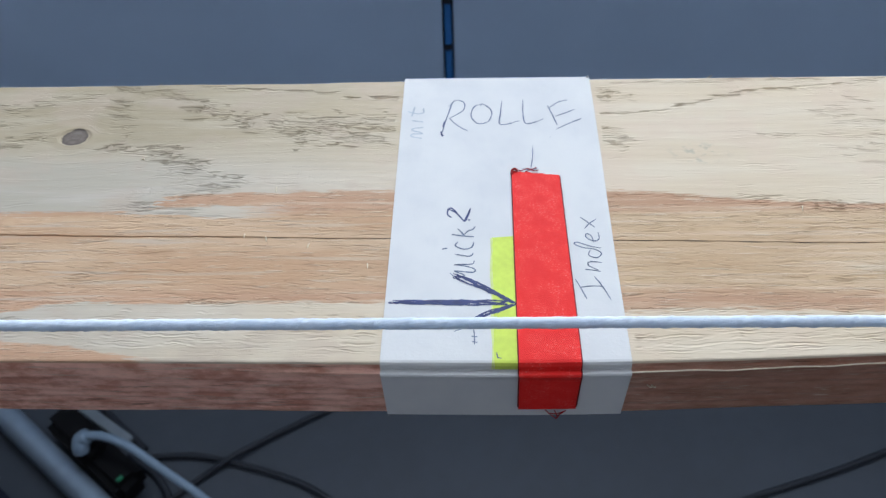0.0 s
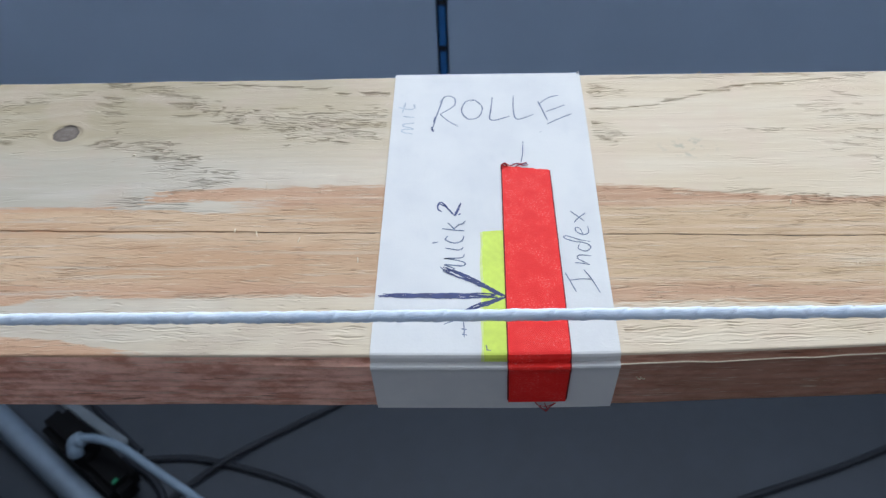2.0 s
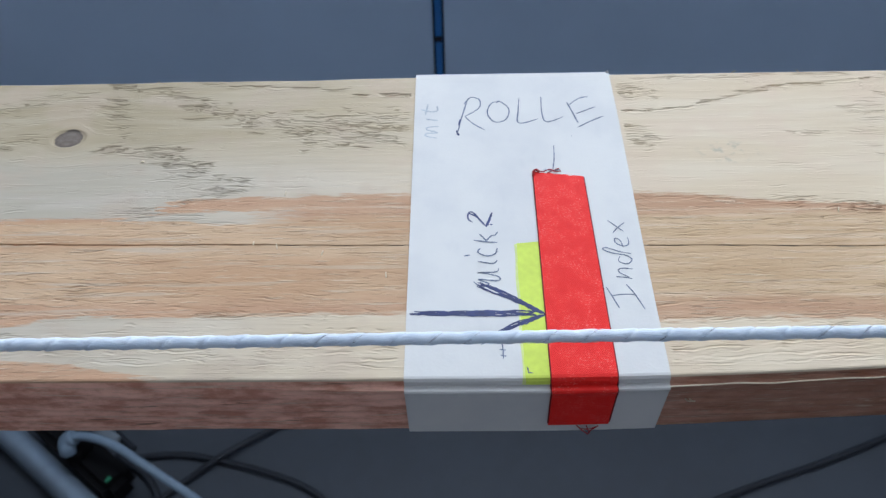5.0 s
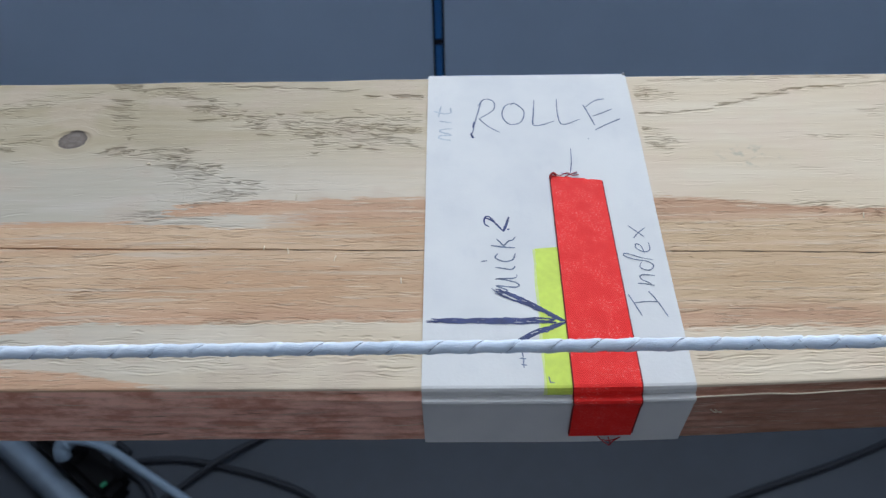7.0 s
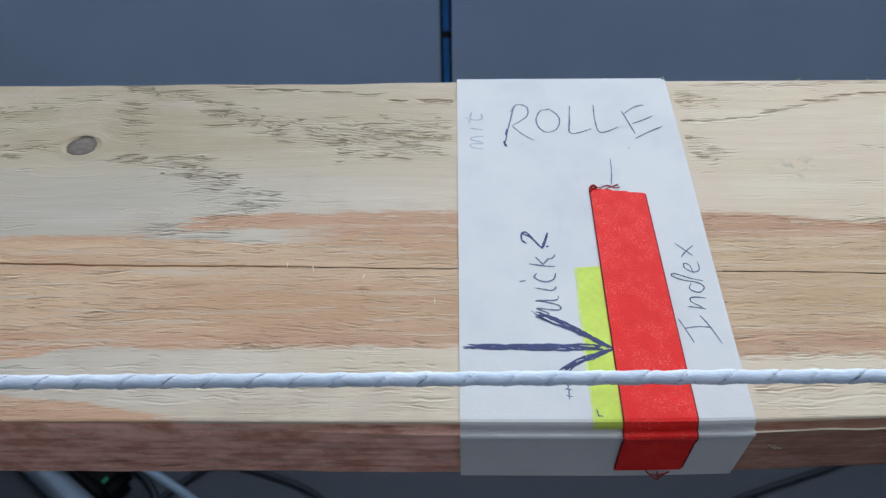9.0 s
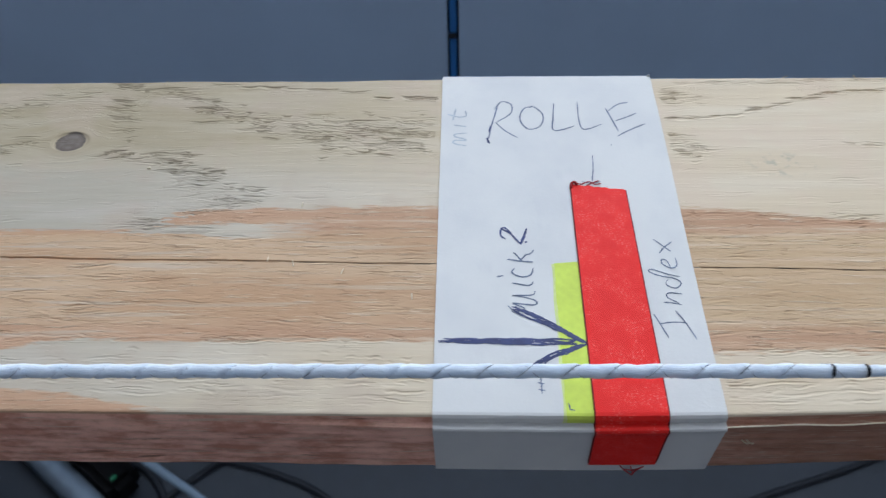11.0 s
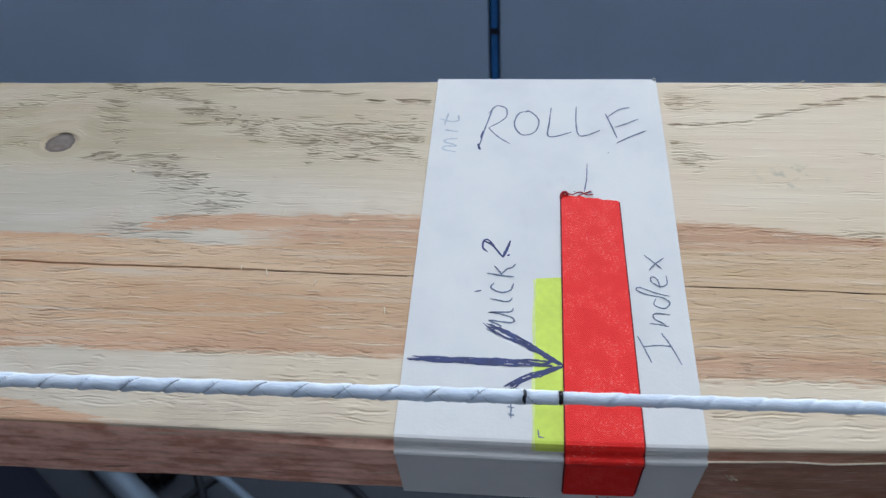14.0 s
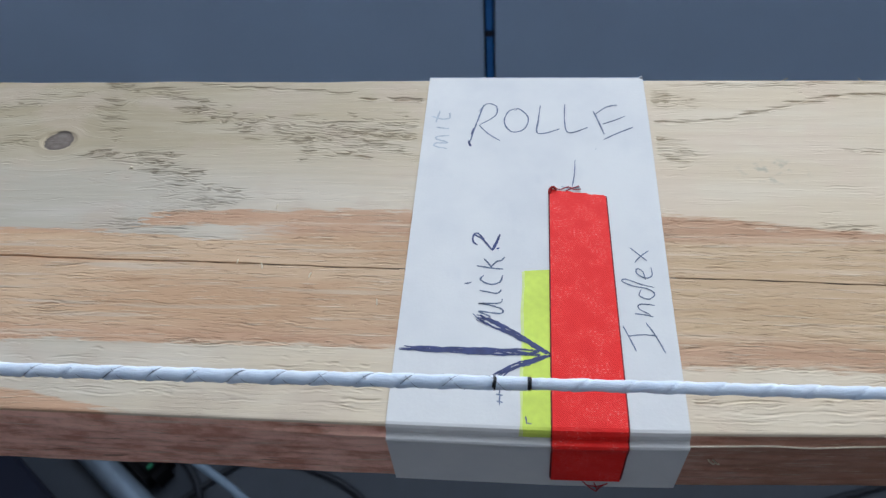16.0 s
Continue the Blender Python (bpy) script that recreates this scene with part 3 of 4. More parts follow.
def sheet(name, left, right, line, thick, mat, parent, label="", columns=14, ragged=None):
    """A thin sheet that follows a line; left and right give its sides along it."""
    m = len(line)
    rows = []
    normal = np.stack([-np.gradient(line[:, 1]), np.gradient(line[:, 0])], -1)
    normal /= np.linalg.norm(normal, axis=1)[:, None]
    normal = -normal
    for skin in (0.0, thick):
        for q in range(m):
            for c in range(columns):
                f = c / (columns - 1)
                y, z = line[q] + normal[q] * skin
                x = left(q / (m - 1)) * (1 - f) + right(q / (m - 1)) * f
                if ragged:
                    y += ragged(q / (m - 1), f)
                rows.append((x, y + bow(np.array(x)) * max(0.0, min(1.0, (0.03 - y) / 0.03)), z))
    k = m * columns
    faces = []
    for q in range(m - 1):
        for c in range(columns - 1):
            a, b = q * columns + c, (q + 1) * columns + c
            faces += [(a, a + 1, b + 1, b), (k + a, k + b, k + b + 1, k + a + 1)]
        for a, b in ((q * columns, (q + 1) * columns), ((q + 1) * columns - 1, (q + 2) * columns - 1)):
            faces.append((a, b, k + b, k + a))
    for c in range(columns - 1):
        faces += [(c, c + 1, k + c + 1, k + c), ((m - 1) * columns + c, (m - 1) * columns + c + 1, k + (m - 1) * columns + c + 1, k + (m - 1) * columns + c)]
    me = bpy.data.meshes.new(name)
    me.from_pydata([tuple(map(float, r)) for r in rows], [], faces)
    me.materials.append(mat)
    ob = new(name, me)
    bm = bmesh.new()
    bm.from_mesh(me)
    bmesh.ops.recalc_face_normals(bm, faces=bm.faces)
    bm.to_mesh(me)
    bm.free()
    if parent:
        ob.parent = parent
    if label:
        ob["label"] = label
    return ob


INK_RNG = random.Random(11)


def ink(name, strokes, width, mat, parent, label, wobble=0.05, height=0.00034):
    """Hand-drawn strokes as thin ribbons on the paper; points in millimetres."""
    bm = bmesh.new()
    for n, stroke in enumerate(strokes):
        line = smooth_line(stroke, 7) if len(stroke) > 2 else np.linspace(stroke[0], stroke[1], 10)
        ways = np.gradient(line, axis=0)
        ways /= np.maximum(np.linalg.norm(ways, axis=1), 1e-6)[:, None]
        before = None
        for q, (p, w) in enumerate(zip(line, ways)):
            f = q / (len(line) - 1)
            half = width / 2 * (0.55 + 0.45 * min(1, f * 6, (1 - f) * 6)) * INK_RNG.uniform(0.75, 1.2)
            p = p + np.array((INK_RNG.gauss(0, wobble), INK_RNG.gauss(0, wobble))) * 0.5
            z = height + 0.000004 * n
            pair = [bm.verts.new(((p[0] - w[1] * half) * MM, (p[1] + w[0] * half) * MM, z)), bm.verts.new(((p[0] + w[1] * half) * MM, (p[1] - w[0] * half) * MM, z))]
            if before:
                bm.faces.new((before[0], before[1], pair[1], pair[0]))
            before = pair
    bmesh.ops.recalc_face_normals(bm, faces=bm.faces)
    return obj(name, bm, mat, parent, label)


def paper_label():
    label = tagged(new("paper_label"), "white paper strip with handwriting folded over the plank's edge", "label")
    label.location = (0, 0, TOP)
    line = over_edge(0.0958, -0.0181, 0.00018, 70)
    sheet("paper", lambda s: -0.0008 + 0.0005 * s, lambda s: 0.0507 - 0.0002 * s + 0.0001 * math.sin(s * 9), line, 0.00012, PAPER, label, columns=24)
    pipe("curled_corner", [(0.0500 + 0.0002 * q, 0.0957, 0.0002 + 0.0001 * q) for q in range(4)], 0.00034, GREY_FIBRE, label, "small soiled curled corner", sides=8, per=2)
    # highlighter patch
    sheet("highlighter_patch", lambda s: 0.0229 + 0.00006 * math.sin(s * 21) + 0.00005 * math.sin(s * 67), lambda s: 0.0284, over_edge(0.0361, -0.0180, 0.00031, 40)[:-16], 0.00001, MARKER, label,
          "yellow-green highlighter patch", ragged=lambda s, f: (0.0005 * f - 0.0002) if s < 0.02 else 0.0)
    sheet("highlighter_edge", lambda s: 0.0224 + 0.00012 * math.sin(s * 17), lambda s: 0.02295, over_edge(0.0357, -0.0180, 0.000305, 40)[:-16], 0.00001, MARKER_PALE, label, "pale edge of the highlighter patch")
    # the long arrow, gone over several times
    strokes = [("arrow_shaft", [[(0.3 + 0.35 * ((q * 7) % 5), 17.35 + 0.42 * math.sin(q * 2.1)), (7, 17.3 + 0.50 * math.sin(q * 1.7)), (15, 17.25 + 0.60 * math.sin(q * 2.9)), (21, 17.2 + 0.64 * math.sin(q * 1.3)), (25.6 + 0.4 * math.sin(q), 17.1 + 0.62 * math.sin(q * 2.3))] for q in range(9)]),
               ("arrow_barb", [[(14.5 + 0.5 * math.sin(q * 3), 24.7 + 0.5 * math.cos(q * 2)), (17.5, 23.2 + 0.85 * math.sin(q * 2.2)), (21.5, 20.9 + 0.72 * math.sin(q * 1.9)), (25, 18.6 + 0.5 * math.sin(q * 1.1)), (28.0, 16.9)] for q in range(9)]),
               ("arrow_barb", [[(17.4 + 0.35 * q, 12.3 + 0.3 * math.sin(q)), (21, 14.0 + 0.62 * math.sin(q * 2)), (24.4, 15.4 + 0.52 * math.sin(q * 1.4)), (28.0, 16.9)] for q in range(8)])]
    for name, lines in strokes:
        tagged(ink(name, lines, 0.31, BALLPOINT, label, "blue ballpoint arrow stroke, gone over many times", 0.12), kind="stuff")
    # words
    ink("word_rolle", [[(12.9, 85.4), (11.6, 79.5), (10.1, 71.6)], [(11.9, 83.2), (13.6, 85.9), (15.9, 85.0), (15.7, 81.6), (12.1, 78.4)], [(12.1, 78.4), (14.2, 75.6), (17.0, 73.2)],
                       [(21.2, 84.4), (18.8, 83.2), (17.9, 79.4), (19.6, 76.2), (22.4, 77.0), (23.4, 81.0), (21.4, 84.0), (20.2, 83.6)],
                       [(26.2, 85.4), (25.7, 80.0), (25.4, 76.0), (27.4, 75.8), (30.6, 77.2)], [(31.9, 85.8), (31.7, 80.0), (32.2, 76.3), (34.0, 76.2), (36.9, 77.8)],
                       [(38.4, 83.4), (39.6, 79.0), (40.5, 75.4)], [(38.9, 82.4), (41.4, 84.8), (44.0, 85.6)], [(40.3, 78.9), (43.0, 80.2), (45.5, 81.6)], [(40.3, 73.7), (43.4, 75.8), (47.0, 77.8)]],
        0.34, PENCIL, label, "word ROLLE handwritten in pencil", 0.03)
    ink("pen_accent", [[(10.0, 73.2), (10.3, 71.3)], [(10.9, 77.4), (10.5, 75.0)], [(10.2, 72.4), (10.6, 71.2)]], 0.42, BALLPOINT, label, "blue pen strokes over the first letter", 0.05)
    ink("word_mit", [[(5.2, 70.4), (2.4, 71.2), (2.6, 72.2), (5.2, 72.4), (2.6, 73.6), (2.8, 74.4), (5.4, 74.8)], [(5.2, 77.0), (2.2, 77.6)], [(5.2, 80.8), (3.4, 80.4), (0.8, 81.4)], [(2.0, 79.2), (2.6, 83.4)], [(5.2, 80.8), (5.0, 82.6)]],
        0.42, FAINT, label, "word mit in faint pencil, running up the paper", 0.06)
    ink("word_quick", [[(13.4, 25.4), (15.0, 24.0), (16.6, 24.8), (14.4, 26.0), (18.4, 25.6), (18.8, 26.6), (16.0, 27.6), (14.4, 27.8), (18.2, 28.0), (18.8, 29.0)],
                       [(14.4, 30.9), (17.6, 30.3), (18.6, 31.2)], [(11.4, 32.4), (12.7, 32.7)], [(15.0, 34.6), (14.5, 33.4), (16.4, 32.4), (18.2, 33.0), (18.7, 34.6)],
                       [(13.6, 36.9), (16.4, 36.4), (18.8, 36.2)], [(14.9, 38.7), (15.8, 37.6), (16.5, 36.5)], [(16.4, 36.7), (17.4, 38.0), (18.4, 38.4), (19.0, 39.3)]], 0.34, PENCIL, label, "word Quick in blue-grey pencil, running up the paper", 0.03)
    ink("figure_two", [[(13.5, 42.2), (12.5, 43.2), (12.6, 45.0), (13.6, 45.2), (15.2, 42.8), (16.5, 40.9)], [(16.4, 40.9), (17.2, 43.2), (17.9, 45.2)], [(16.5, 40.8), (17.4, 43.2), (17.8, 45.0)], [(12.6, 45.0), (14.4, 43.8), (16.3, 41.2)], [(17.3, 41.4), (17.9, 41.5)]],
        0.42, BALLPOINT, label, "figure 2 in blue pen, running up the paper", 0.03)
    ink("word_index", [[(x + 0.6, y) for x, y in part_of] for part_of in [[(40.4, 23.6), (41.4, 21.0), (42.4, 18.2)], [(41.2, 21.4), (43.8, 21.8), (46.4, 21.6)], [(44.6, 24.4), (46.0, 21.8), (47.5, 18.0)],
                       [(42.8, 26.4), (44.6, 26.2), (46.1, 25.8)], [(45.6, 26.2), (43.6, 27.6), (44.0, 28.6), (46.6, 28.4)],
                       [(44.4, 32.0), (43.9, 30.6), (45.6, 29.8), (46.8, 31.0), (45.6, 32.2), (43.0, 32.8), (41.0, 33.8), (41.6, 34.4), (44.6, 33.2), (46.9, 32.6)],
                       [(45.4, 34.4), (45.0, 36.4), (44.0, 37.0), (43.9, 35.8), (45.4, 34.8), (46.7, 35.4), (46.7, 37.4)], [(43.0, 42.3), (44.6, 40.6), (46.1, 39.0)], [(46.6, 41.6), (45.0, 40.2), (43.7, 38.6)]]],
        0.27, PENCIL, label, "word Index in blue-grey pencil, running up the paper", 0.03)
    ink("index_tick", [[(33.7, 67.2), (33.4, 62.4), (32.8, 58.8)], [(30.6, 58.9), (32.6, 58.4), (34.6, 58.9)]] + [[(38.3, 70.7), (38.5, 70.6)]], 0.26, PENCIL, label, "thin pencil tick above the red tape", 0.03)
    ink("pen_dashes", [[(14.6, 9.7), (16.6, 10.6), (18.4, 10.8)], [(18.7, 10.4), (18.9, 8.4), (18.9, 6.4)], [(18.2, 8.6), (19.4, 8.4)], [(18.4, 7.2), (19.5, 7.0)], [(23.4, 4.6), (23.6, 3.2)], [(23.4, 3.3), (24.4, 3.2)]],
        0.25, PENCIL, label, "short pencil dashes near the fold", 0.05)
    return label


paper_label()


def red_tape():
    tape = tagged(new("red_tape"), "red cloth tape strip with frayed ends on the paper", "tape")
    tape.location = (0, 0, TOP)
    left, right = (lambda s: 0.0280 - 0.0002 * s + (0.0004 * max(0.0, s - 0.8) * 5 * s)), (lambda s: 0.0397 + 0.0008 * min(1.0, s * 1.4))

    def fray(s, f):
        return (-0.0017 * f + 0.00010 * math.sin(f * 23) + 0.00008 * math.sin(f * 41)) * max(0.0, 1 - s / 0.13)

    line = over_edge(0.0578, -0.0150, 0.00042, 60)
    sheet("cloth", left, right, line, 0.00022, TAPE, tape, columns=40, ragged=fray)
    m = len(line)
    for side, inset in ((left, -0.00005), (right, 0.00005)):
        pts = [(side(q / (m - 1)) + inset, line[q][0] - (0.0002 if line[q][1] < 0 else 0), line[q][1] + 0.0001) for q in range(2 if side is right else 0, m, 2)]
        pts = [(x, y + float(bow(np.array(x))) * max(0.0, min(1.0, (0.03 - y) / 0.03)), z) for x, y, z in pts]
        pipe("selvedge", pts, 0.00016, SELVEDGE, tape, "dark red tape edge", sides=6, per=2)
    threads = [[(28.0, 57.2, .6), (28.2, 58.1, .7), (28.9, 58.4, .8), (29.5, 57.8, .8), (30.6, 57.7, .7)], [(30.6, 57.9, .6), (32.0, 58.3, .9), (33.2, 57.6, .8), (34.6, 58.0, .6)], [(31.4, 57.4, .6), (32.8, 57.9, .9), (34.2, 58.9, .6)]]
    pipe("curled_corner", [(28.0 * MM, 56.6 * MM, 0.6 * MM), (28.1 * MM, 57.6 * MM, 0.9 * MM), (28.8 * MM, 58.0 * MM, 1.1 * MM), (29.5 * MM, 57.5 * MM, 0.8 * MM)], 0.00030, THREAD, tape, "curled dark red corner of the tape", sides=8, per=4)
    for pts in threads:
        pipe("thread", [(x * MM, y * MM, z * MM) for x, y, z in pts], 0.00013, THREAD, tape, "frayed dark red thread", sides=5, per=4)
    for pts in ([(34.0, 0.0, -14.9), (35.2, -0.2, -16.6), (36.6, -0.4, -17.8), (37.0, -0.3, -16.6), (38.2, -0.1, -15.2)], [(36.0, -0.1, -15.0), (36.7, -0.4, -17.2), (36.4, -0.3, -18.2)], [(35.0, -0.1, -16.2), (36.6, -0.3, -16.0), (38.4, -0.1, -15.0)]):
        pipe("thread", [(x * MM, y * MM, z * MM) for x, y, z in pts], 0.00013, THREAD, tape, "frayed dark red thread", sides=5, per=4)
    return tape


red_tape()


# ---- moving line ----
LINE_R = 0.00110


def lay(x, hand, turn=0.0):
    return hand * 2 * math.pi * x / 0.0071 + turn


def braided_line():
    """A thin braided line; its origin is the second dark band."""
    line = tagged(new("braided_line"), "thin taut white braided line with two black bands above the plank", "cord")
    sides = 22
    a = np.arange(sides) * 2 * math.pi / sides

    def tube(name, x0, x1, radius, relief_at, label, fluff_at=lambda x: 0.0):
        xs = np.arange(x0, x1, 0.00034)
        X, A = np.meshgrid(xs, a, indexing="ij")
        relief, fluff = relief_at(X), fluff_at(X)
        phase = np.mod(A + lay(X, 1) + 0.25 * np.sin(X * 310), 2 * math.pi) - math.pi
        other = np.mod(A - lay(X, 1) + 1.0, 2 * math.pi) - math.pi
        lumps = 0.35 - 1.7 * np.exp(-(phase / 0.27) ** 2) - 0.30 * np.exp(-(other / 0.35) ** 2) + 0.35 * np.cos(phase) + 0.25 * np.sin(X * 2 * math.pi / 0.0071 + 1.0)
        fade = np.clip((X - x0) / 0.004, 0.3, 1) * np.clip((x1 - X) / 0.012, 0.3, 1)
        fuzz = 0.04 * np.sin(X * 1900 + 5 * A) * np.sin(X * 777)
        R = radius * (1 + relief * lumps * fade + relief * 0.5 * fuzz + 0.03 * np.sin(X * 320) * np.sin(X * 57))
        R = R * (1 + fluff * 0.035 * (np.sin(X * 1450 + 2 * A) * np.sin(X * 530 - 3 * A) + np.sin(X * 2900 + A) * np.sin(X * 211)))
        lift = 0.00006 * np.sin(X * 41)
        verts = np.stack([X, R * np.cos(A), R * np.sin(A) + lift], -1)
        return grid_mesh(name, verts, len(xs), sides, ROPE, line, label, close_v=True, caps=True)

    tube("braid", -0.80, -0.0003, LINE_R * 1.01, lambda x: 0.11 + 0.11 * np.clip((x + 0.58) / 0.14, 0, 1), "white braid, fuzzy and soft far from its bands", lambda x: 1.3 * np.clip((-0.44 - x) / 0.14, 0, 1))
    tube("core", -0.0003, 0.16, LINE_R * 0.86, lambda x: 0.22, "smooth white line")
    pipe("far_section", [(x, 0.0, 0.0) for x in np.linspace(-1.235, -0.80, 8)], LINE_R * 0.98, ROPE, line, "smooth fuzzy line", sides=16, per=3)
    pipe("far_section", [(x, 0.0, 0.0) for x in np.linspace(0.159, 0.585, 8)], LINE_R * 0.86, ROPE, line, "smooth white line", sides=16, per=3)
    pipe("grey_mark", [(-0.6945, 0, -0.0002), (-0.6930, 0, -0.0002), (-0.6915, 0, -0.0002), (-0.6900, 0, -0.0003)], LINE_R * 0.97, GREY_FIBRE, line, "short grey mark", sides=16, per=2)
    for hand, turn, start, out, thin in ((-1, math.pi, -0.33, 0.885, 0.00010), (1, 0.3, -0.16, 1.06, 0.00005)):
        xs = np.arange(start, -0.0005, 0.0005)
        pts = [(x, LINE_R * out * math.cos(lay(x, hand, turn)), LINE_R * out * math.sin(lay(x, hand, turn))) for x in xs]
        pipe("tracer_yarn", pts, thin, TRACER, line, "thin grey tracer yarn", sides=5, per=1)
    for x, wide, out in ((-0.0056, 0.00075, 1.10), (0.0, 0.00070, 1.04)):
        xs = np.linspace(x - wide / 2, x + wide / 2, 4)
        X, A = np.meshgrid(xs, a, indexing="ij")
        R = np.where((np.arange(4) % 3 == 0)[:, None], LINE_R * (out - 0.1), LINE_R * out) * (1 + 0.03 * np.sin(A * 5 + x * 900))
        grid_mesh("band", np.stack([X, R * np.cos(A), R * np.sin(A)], -1), 4, sides, BLACK_INK, line, "black ink band", close_v=True, caps=True)
    # loose fibres standing off the soft part
    rng = np.random.default_rng(5)
    count = 5200
    x, turn = rng.uniform(-0.80, -0.16, count), rng.uniform(0, 2 * math.pi, count)
    run, out, swing = rng.normal(0.0006, 0.0007, count), rng.uniform(0.00004, 0.00030, count), rng.normal(0, 0.5, count)
    rows = []
    for f, half in ((0.0, 0.00003), (0.5, 0.00003), (1.0, 0.00001)):
        r = LINE_R * 0.97 + out * math.sin(f * 2.2)
        for side in (-half, half):
            rows.append(np.stack([x + run * f + side, r * np.cos(turn + swing * f) + side, r * np.sin(turn + swing * f)], -1))
    verts = np.stack(rows, 1).reshape(-1, 3)
    base = np.arange(count)[:, None] * 6
    faces = np.concatenate([base + np.array((0, 1, 3, 2)), base + np.array((2, 3, 5, 4))])
    me = bpy.data.meshes.new("fuzz")
    me.from_pydata(verts.tolist(), [], faces.tolist())
    me.materials.append(ROPE)
    fuzz = new("fuzz", me)
    fuzz.parent = line
    tagged(fuzz, "short loose white fibres", kind="stuff")
    return line


LINE = braided_line()


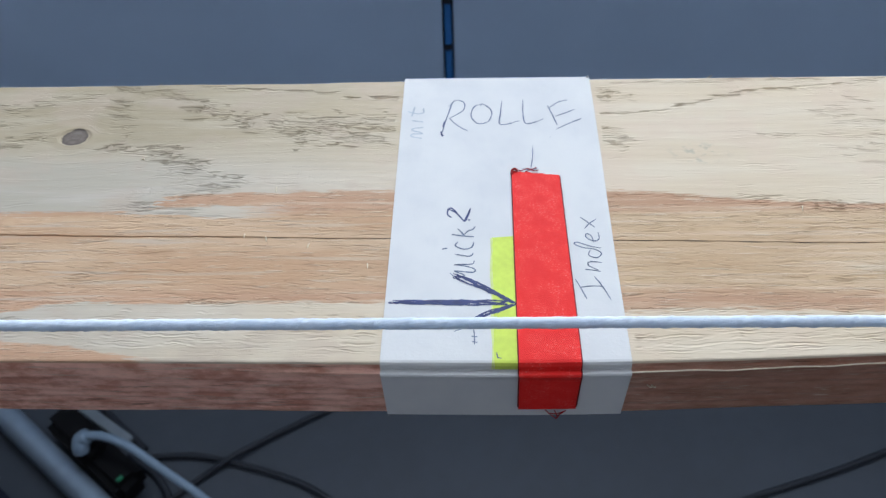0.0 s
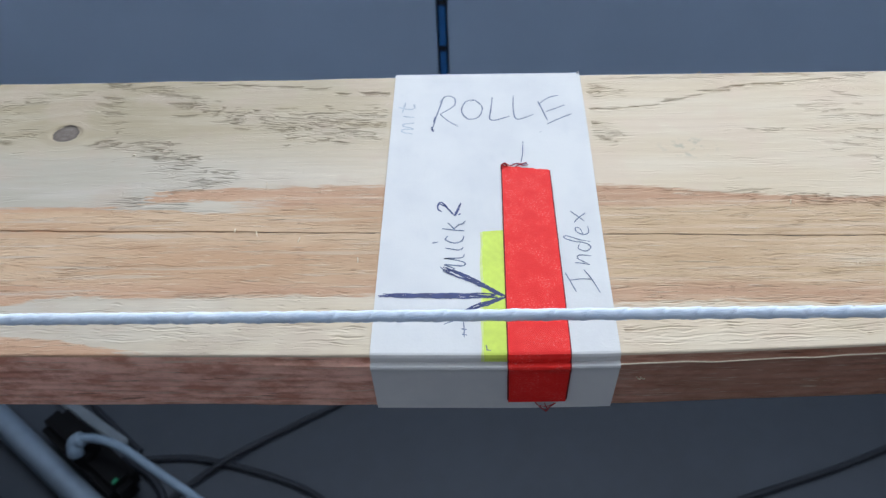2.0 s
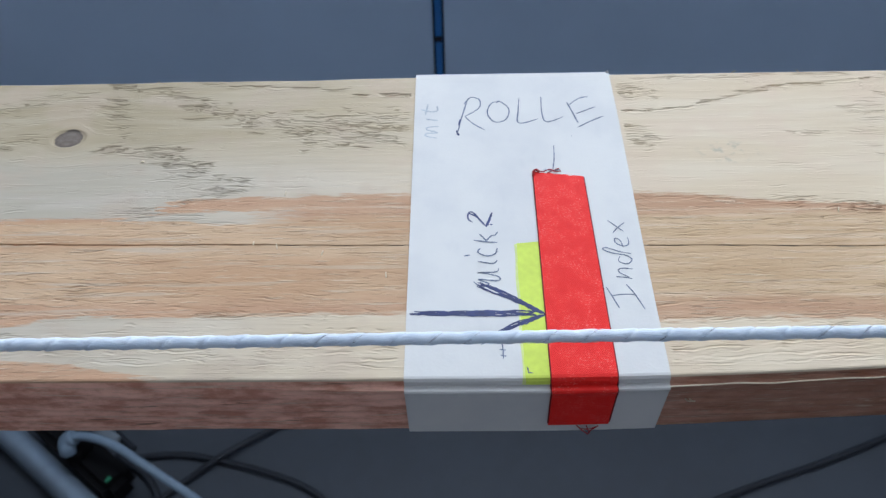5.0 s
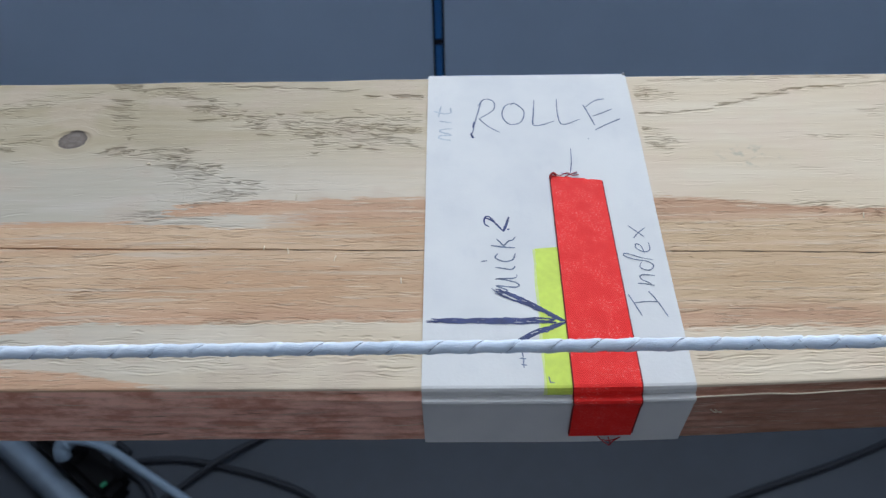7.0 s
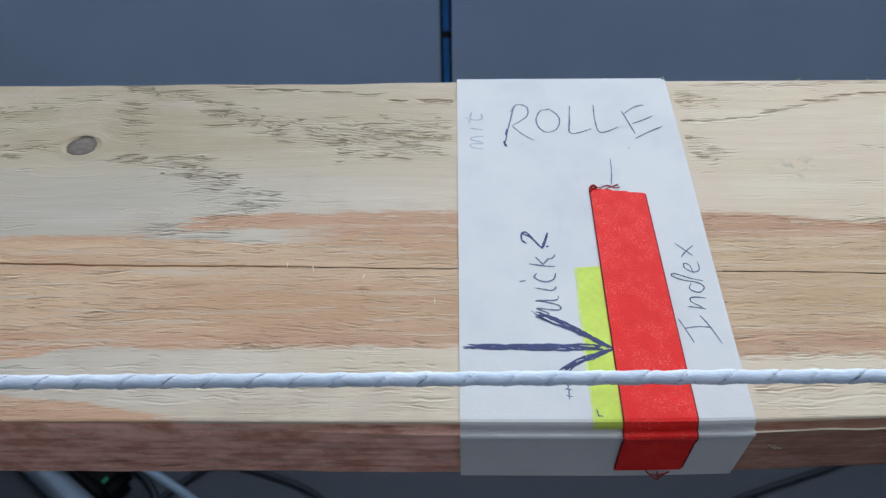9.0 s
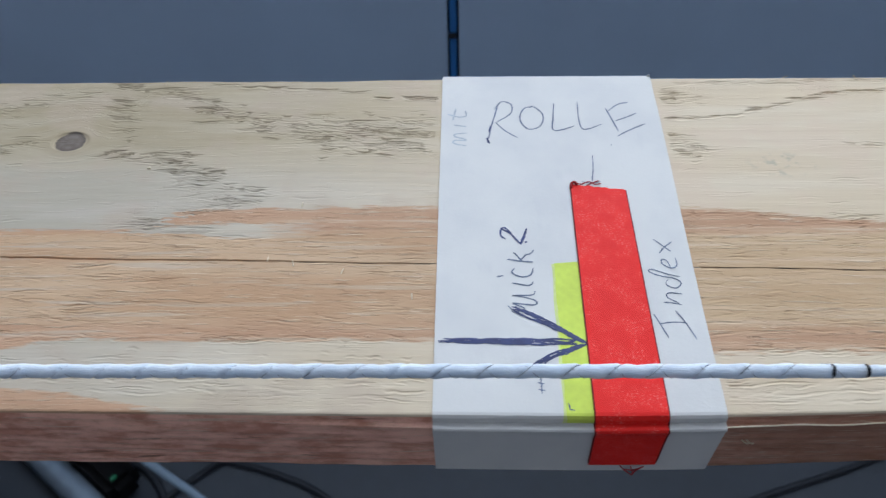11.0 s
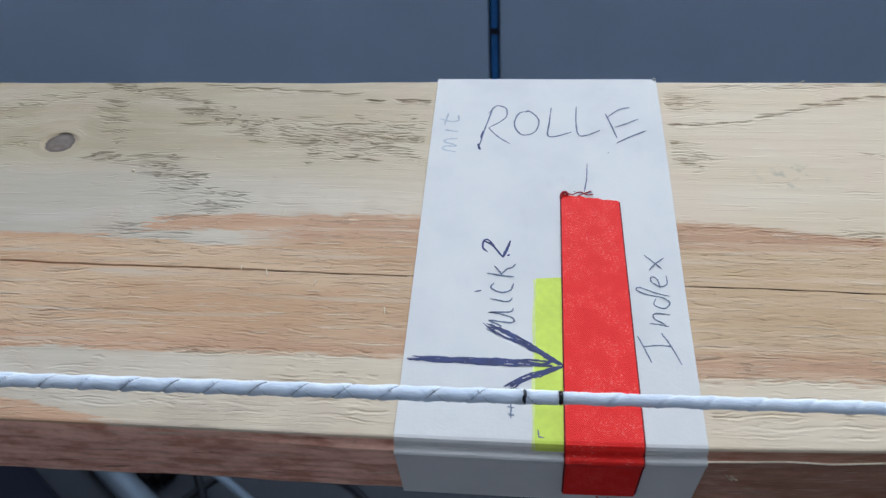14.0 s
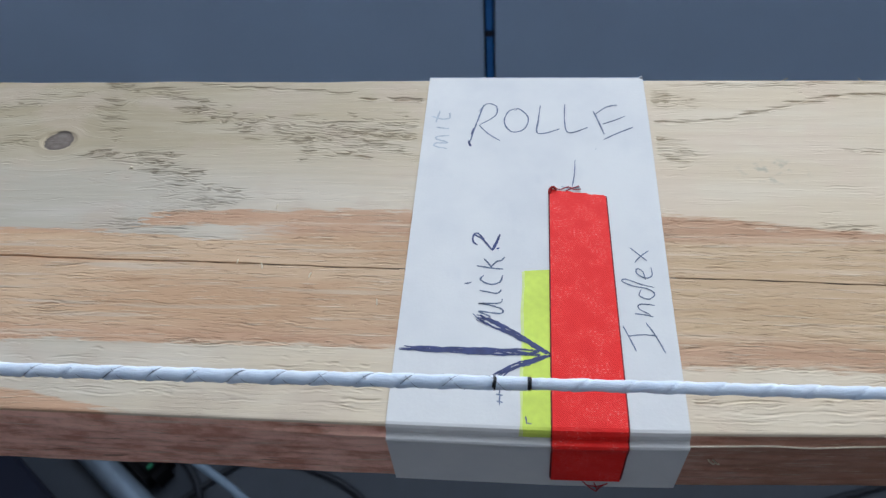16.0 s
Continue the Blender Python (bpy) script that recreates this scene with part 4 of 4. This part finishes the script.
# ---- things on the floor ----
def clutter():
    def thing(ob, label, category, group=""):
        return tagged(ob, label, category, group)

    thing(pipe("floor_cable", [(-0.150, 0.415, 0.005), (-0.189, 0.393, 0.005), (-0.238, 0.364, 0.006), (-0.282, 0.333, 0.011), (-0.318, 0.306, 0.005), (-0.37, 0.26, 0.005)], 0.0037, CABLE),
          "black rubber cable lying on the grey floor", "cable", "cables on the floor")
    thing(pipe("floor_cable", [(-0.3885, 0.3345, 0.005), (-0.3726, 0.3365, 0.005), (-0.3279, 0.3382, 0.005), (-0.2760, 0.3290, 0.005), (-0.2140, 0.3120, 0.005), (-0.166, 0.2915, 0.005), (-0.135, 0.26, 0.005), (-0.12, 0.20, 0.005)], 0.0037, CABLE),
          "black rubber cable curving over the grey floor", "cable", "cables on the floor")
    thing(pipe("floor_cable", [(0.62, 0.398, 0.005), (0.507, 0.3526, 0.005), (0.442, 0.328, 0.005), (0.384, 0.309, 0.005), (0.3355, 0.293, 0.005), (0.25, 0.262, 0.005)], 0.0037, CABLE),
          "straight black rubber cable on the grey floor", "cable", "cables on the floor")
    thing(pipe("floor_cable", [(-0.50, 0.436, 0.004), (-0.4595, 0.3995, 0.004), (-0.412, 0.3615, 0.004), (-0.393, 0.347, 0.004)], 0.0038, CABLE),
          "thin black cable beside the grey rail", "cable", "cables on the floor")
    thing(pipe("floor_cable", [(-0.41, 0.339, 0.005), (-0.397, 0.3285, 0.005), (-0.3704, 0.3128, 0.005), (-0.3485, 0.2862, 0.005), (-0.335, 0.25, 0.005), (-0.33, 0.20, 0.005)], 0.0046, CABLE),
          "thick black cable bending away from the power adapter", "cable", "cables on the floor")
    tube = tagged(new("metal_tube"), "brushed grey metal tube lying on the floor", "tube")
    pipe("tube_wall", [(-0.6856, 0.4618, 0.016), (-0.5682, 0.3754, 0.016), (-0.4214, 0.2674, 0.016), (-0.2893, 0.1702, 0.016)], 0.016, TUBE, tube, sides=28)
    pipe("end_cap", [(-0.2893, 0.1702, 0.017), (-0.2853, 0.1673, 0.017)], 0.017, BLACK, tube, "black plastic end cap", sides=28, per=2)
    rail = tagged(new("flat_rail"), "flat light grey metal rail on the floor", "rail")
    rail.matrix_world = pose(-0.447, 0.3755, 0.0, 0, 0, -32)
    box("rail_body", (-0.09, -0.0065, 0.0), (0.040, 0.0065, 0.012), RAIL, rail, bevel=0.002)
    adapter = tagged(new("power_adapter"), "black power adapter with a green lamp on the floor", "adapter")
    adapter.matrix_world = pose(-0.414, 0.329, 0.0, 0, 0, -37)
    box("housing", (-0.105, -0.034, 0.0), (0.050, 0.004, 0.042), BLACK, adapter, bevel=0.009)
    box("socket", (-0.032, -0.0256, 0.0425), (-0.006, -0.004, 0.055), BLACK, adapter, bevel=0.002)
    box("indicator", (0.037, -0.0225, 0.0422), (0.0405, -0.0155, 0.045), LED, adapter, "small green indicator lamp")
    plug = tagged(new("white_plug"), "light grey plug with its cable bent over the adapter", "plug")
    pipe("cord", [(-0.4435, 0.3274, 0.066), (-0.432, 0.3301, 0.072), (-0.4087, 0.3266, 0.074), (-0.3815, 0.3165, 0.072), (-0.3504, 0.2994, 0.066), (-0.3179, 0.2823, 0.055), (-0.2933, 0.2695, 0.045), (-0.22, 0.225, 0.014), (-0.15, 0.18, 0.0065)], 0.0050, WHITE_CABLE, plug)
    pipe("plug_body", [(-0.4448, 0.3189, 0.0555), (-0.4444, 0.3215, 0.062), (-0.4435, 0.3268, 0.067), (-0.436, 0.3295, 0.071)], 0.0095, WHITE_CABLE, plug)
    crate = tagged(new("storage_box"), "dark navy plastic storage box on the floor", "box")
    crate.matrix_world = pose(-0.606, 0.236, 0.0, 0, 0, -36)
    box("box_body", (-0.16, -0.10, 0.0), (0.16, 0.075, 0.10), NAVY, crate, bevel=0.006)
    box("lid", (-0.165, -0.105, 0.1002), (0.165, 0.08, 0.112), NAVY, crate, bevel=0.004)


clutter()


# ---- what moves ----
def motions():
    """The taut line is drawn along just over the plank, slows down and stops."""
    rows = []
    for t, x in ((0.0, 0.630), (1.0, 0.557), (2.0, 0.489), (3.0, 0.425), (4.0, 0.365), (5.0, 0.310), (6.0, 0.260), (7.0, 0.214), (8.0, 0.172), (9.0, 0.1345), (10.0, 0.1005), (11.0, 0.0710), (11.5, 0.0600),
                 (12.0, 0.0502), (12.5, 0.0421), (13.0, 0.0356), (13.5, 0.0303), (14.0, 0.0266), (14.5, 0.0243), (15.0, 0.0238), (16.0, 0.0238)):
        rows.append((t, pose(x, 0.0049 + 0.0095 * x, TOP + 0.0099 + 0.0004 * min(1.0, max(0.0, (t - 7.0) / 5.0)), 0, 0, 0.544)))
    walk(LINE, rows)


motions()
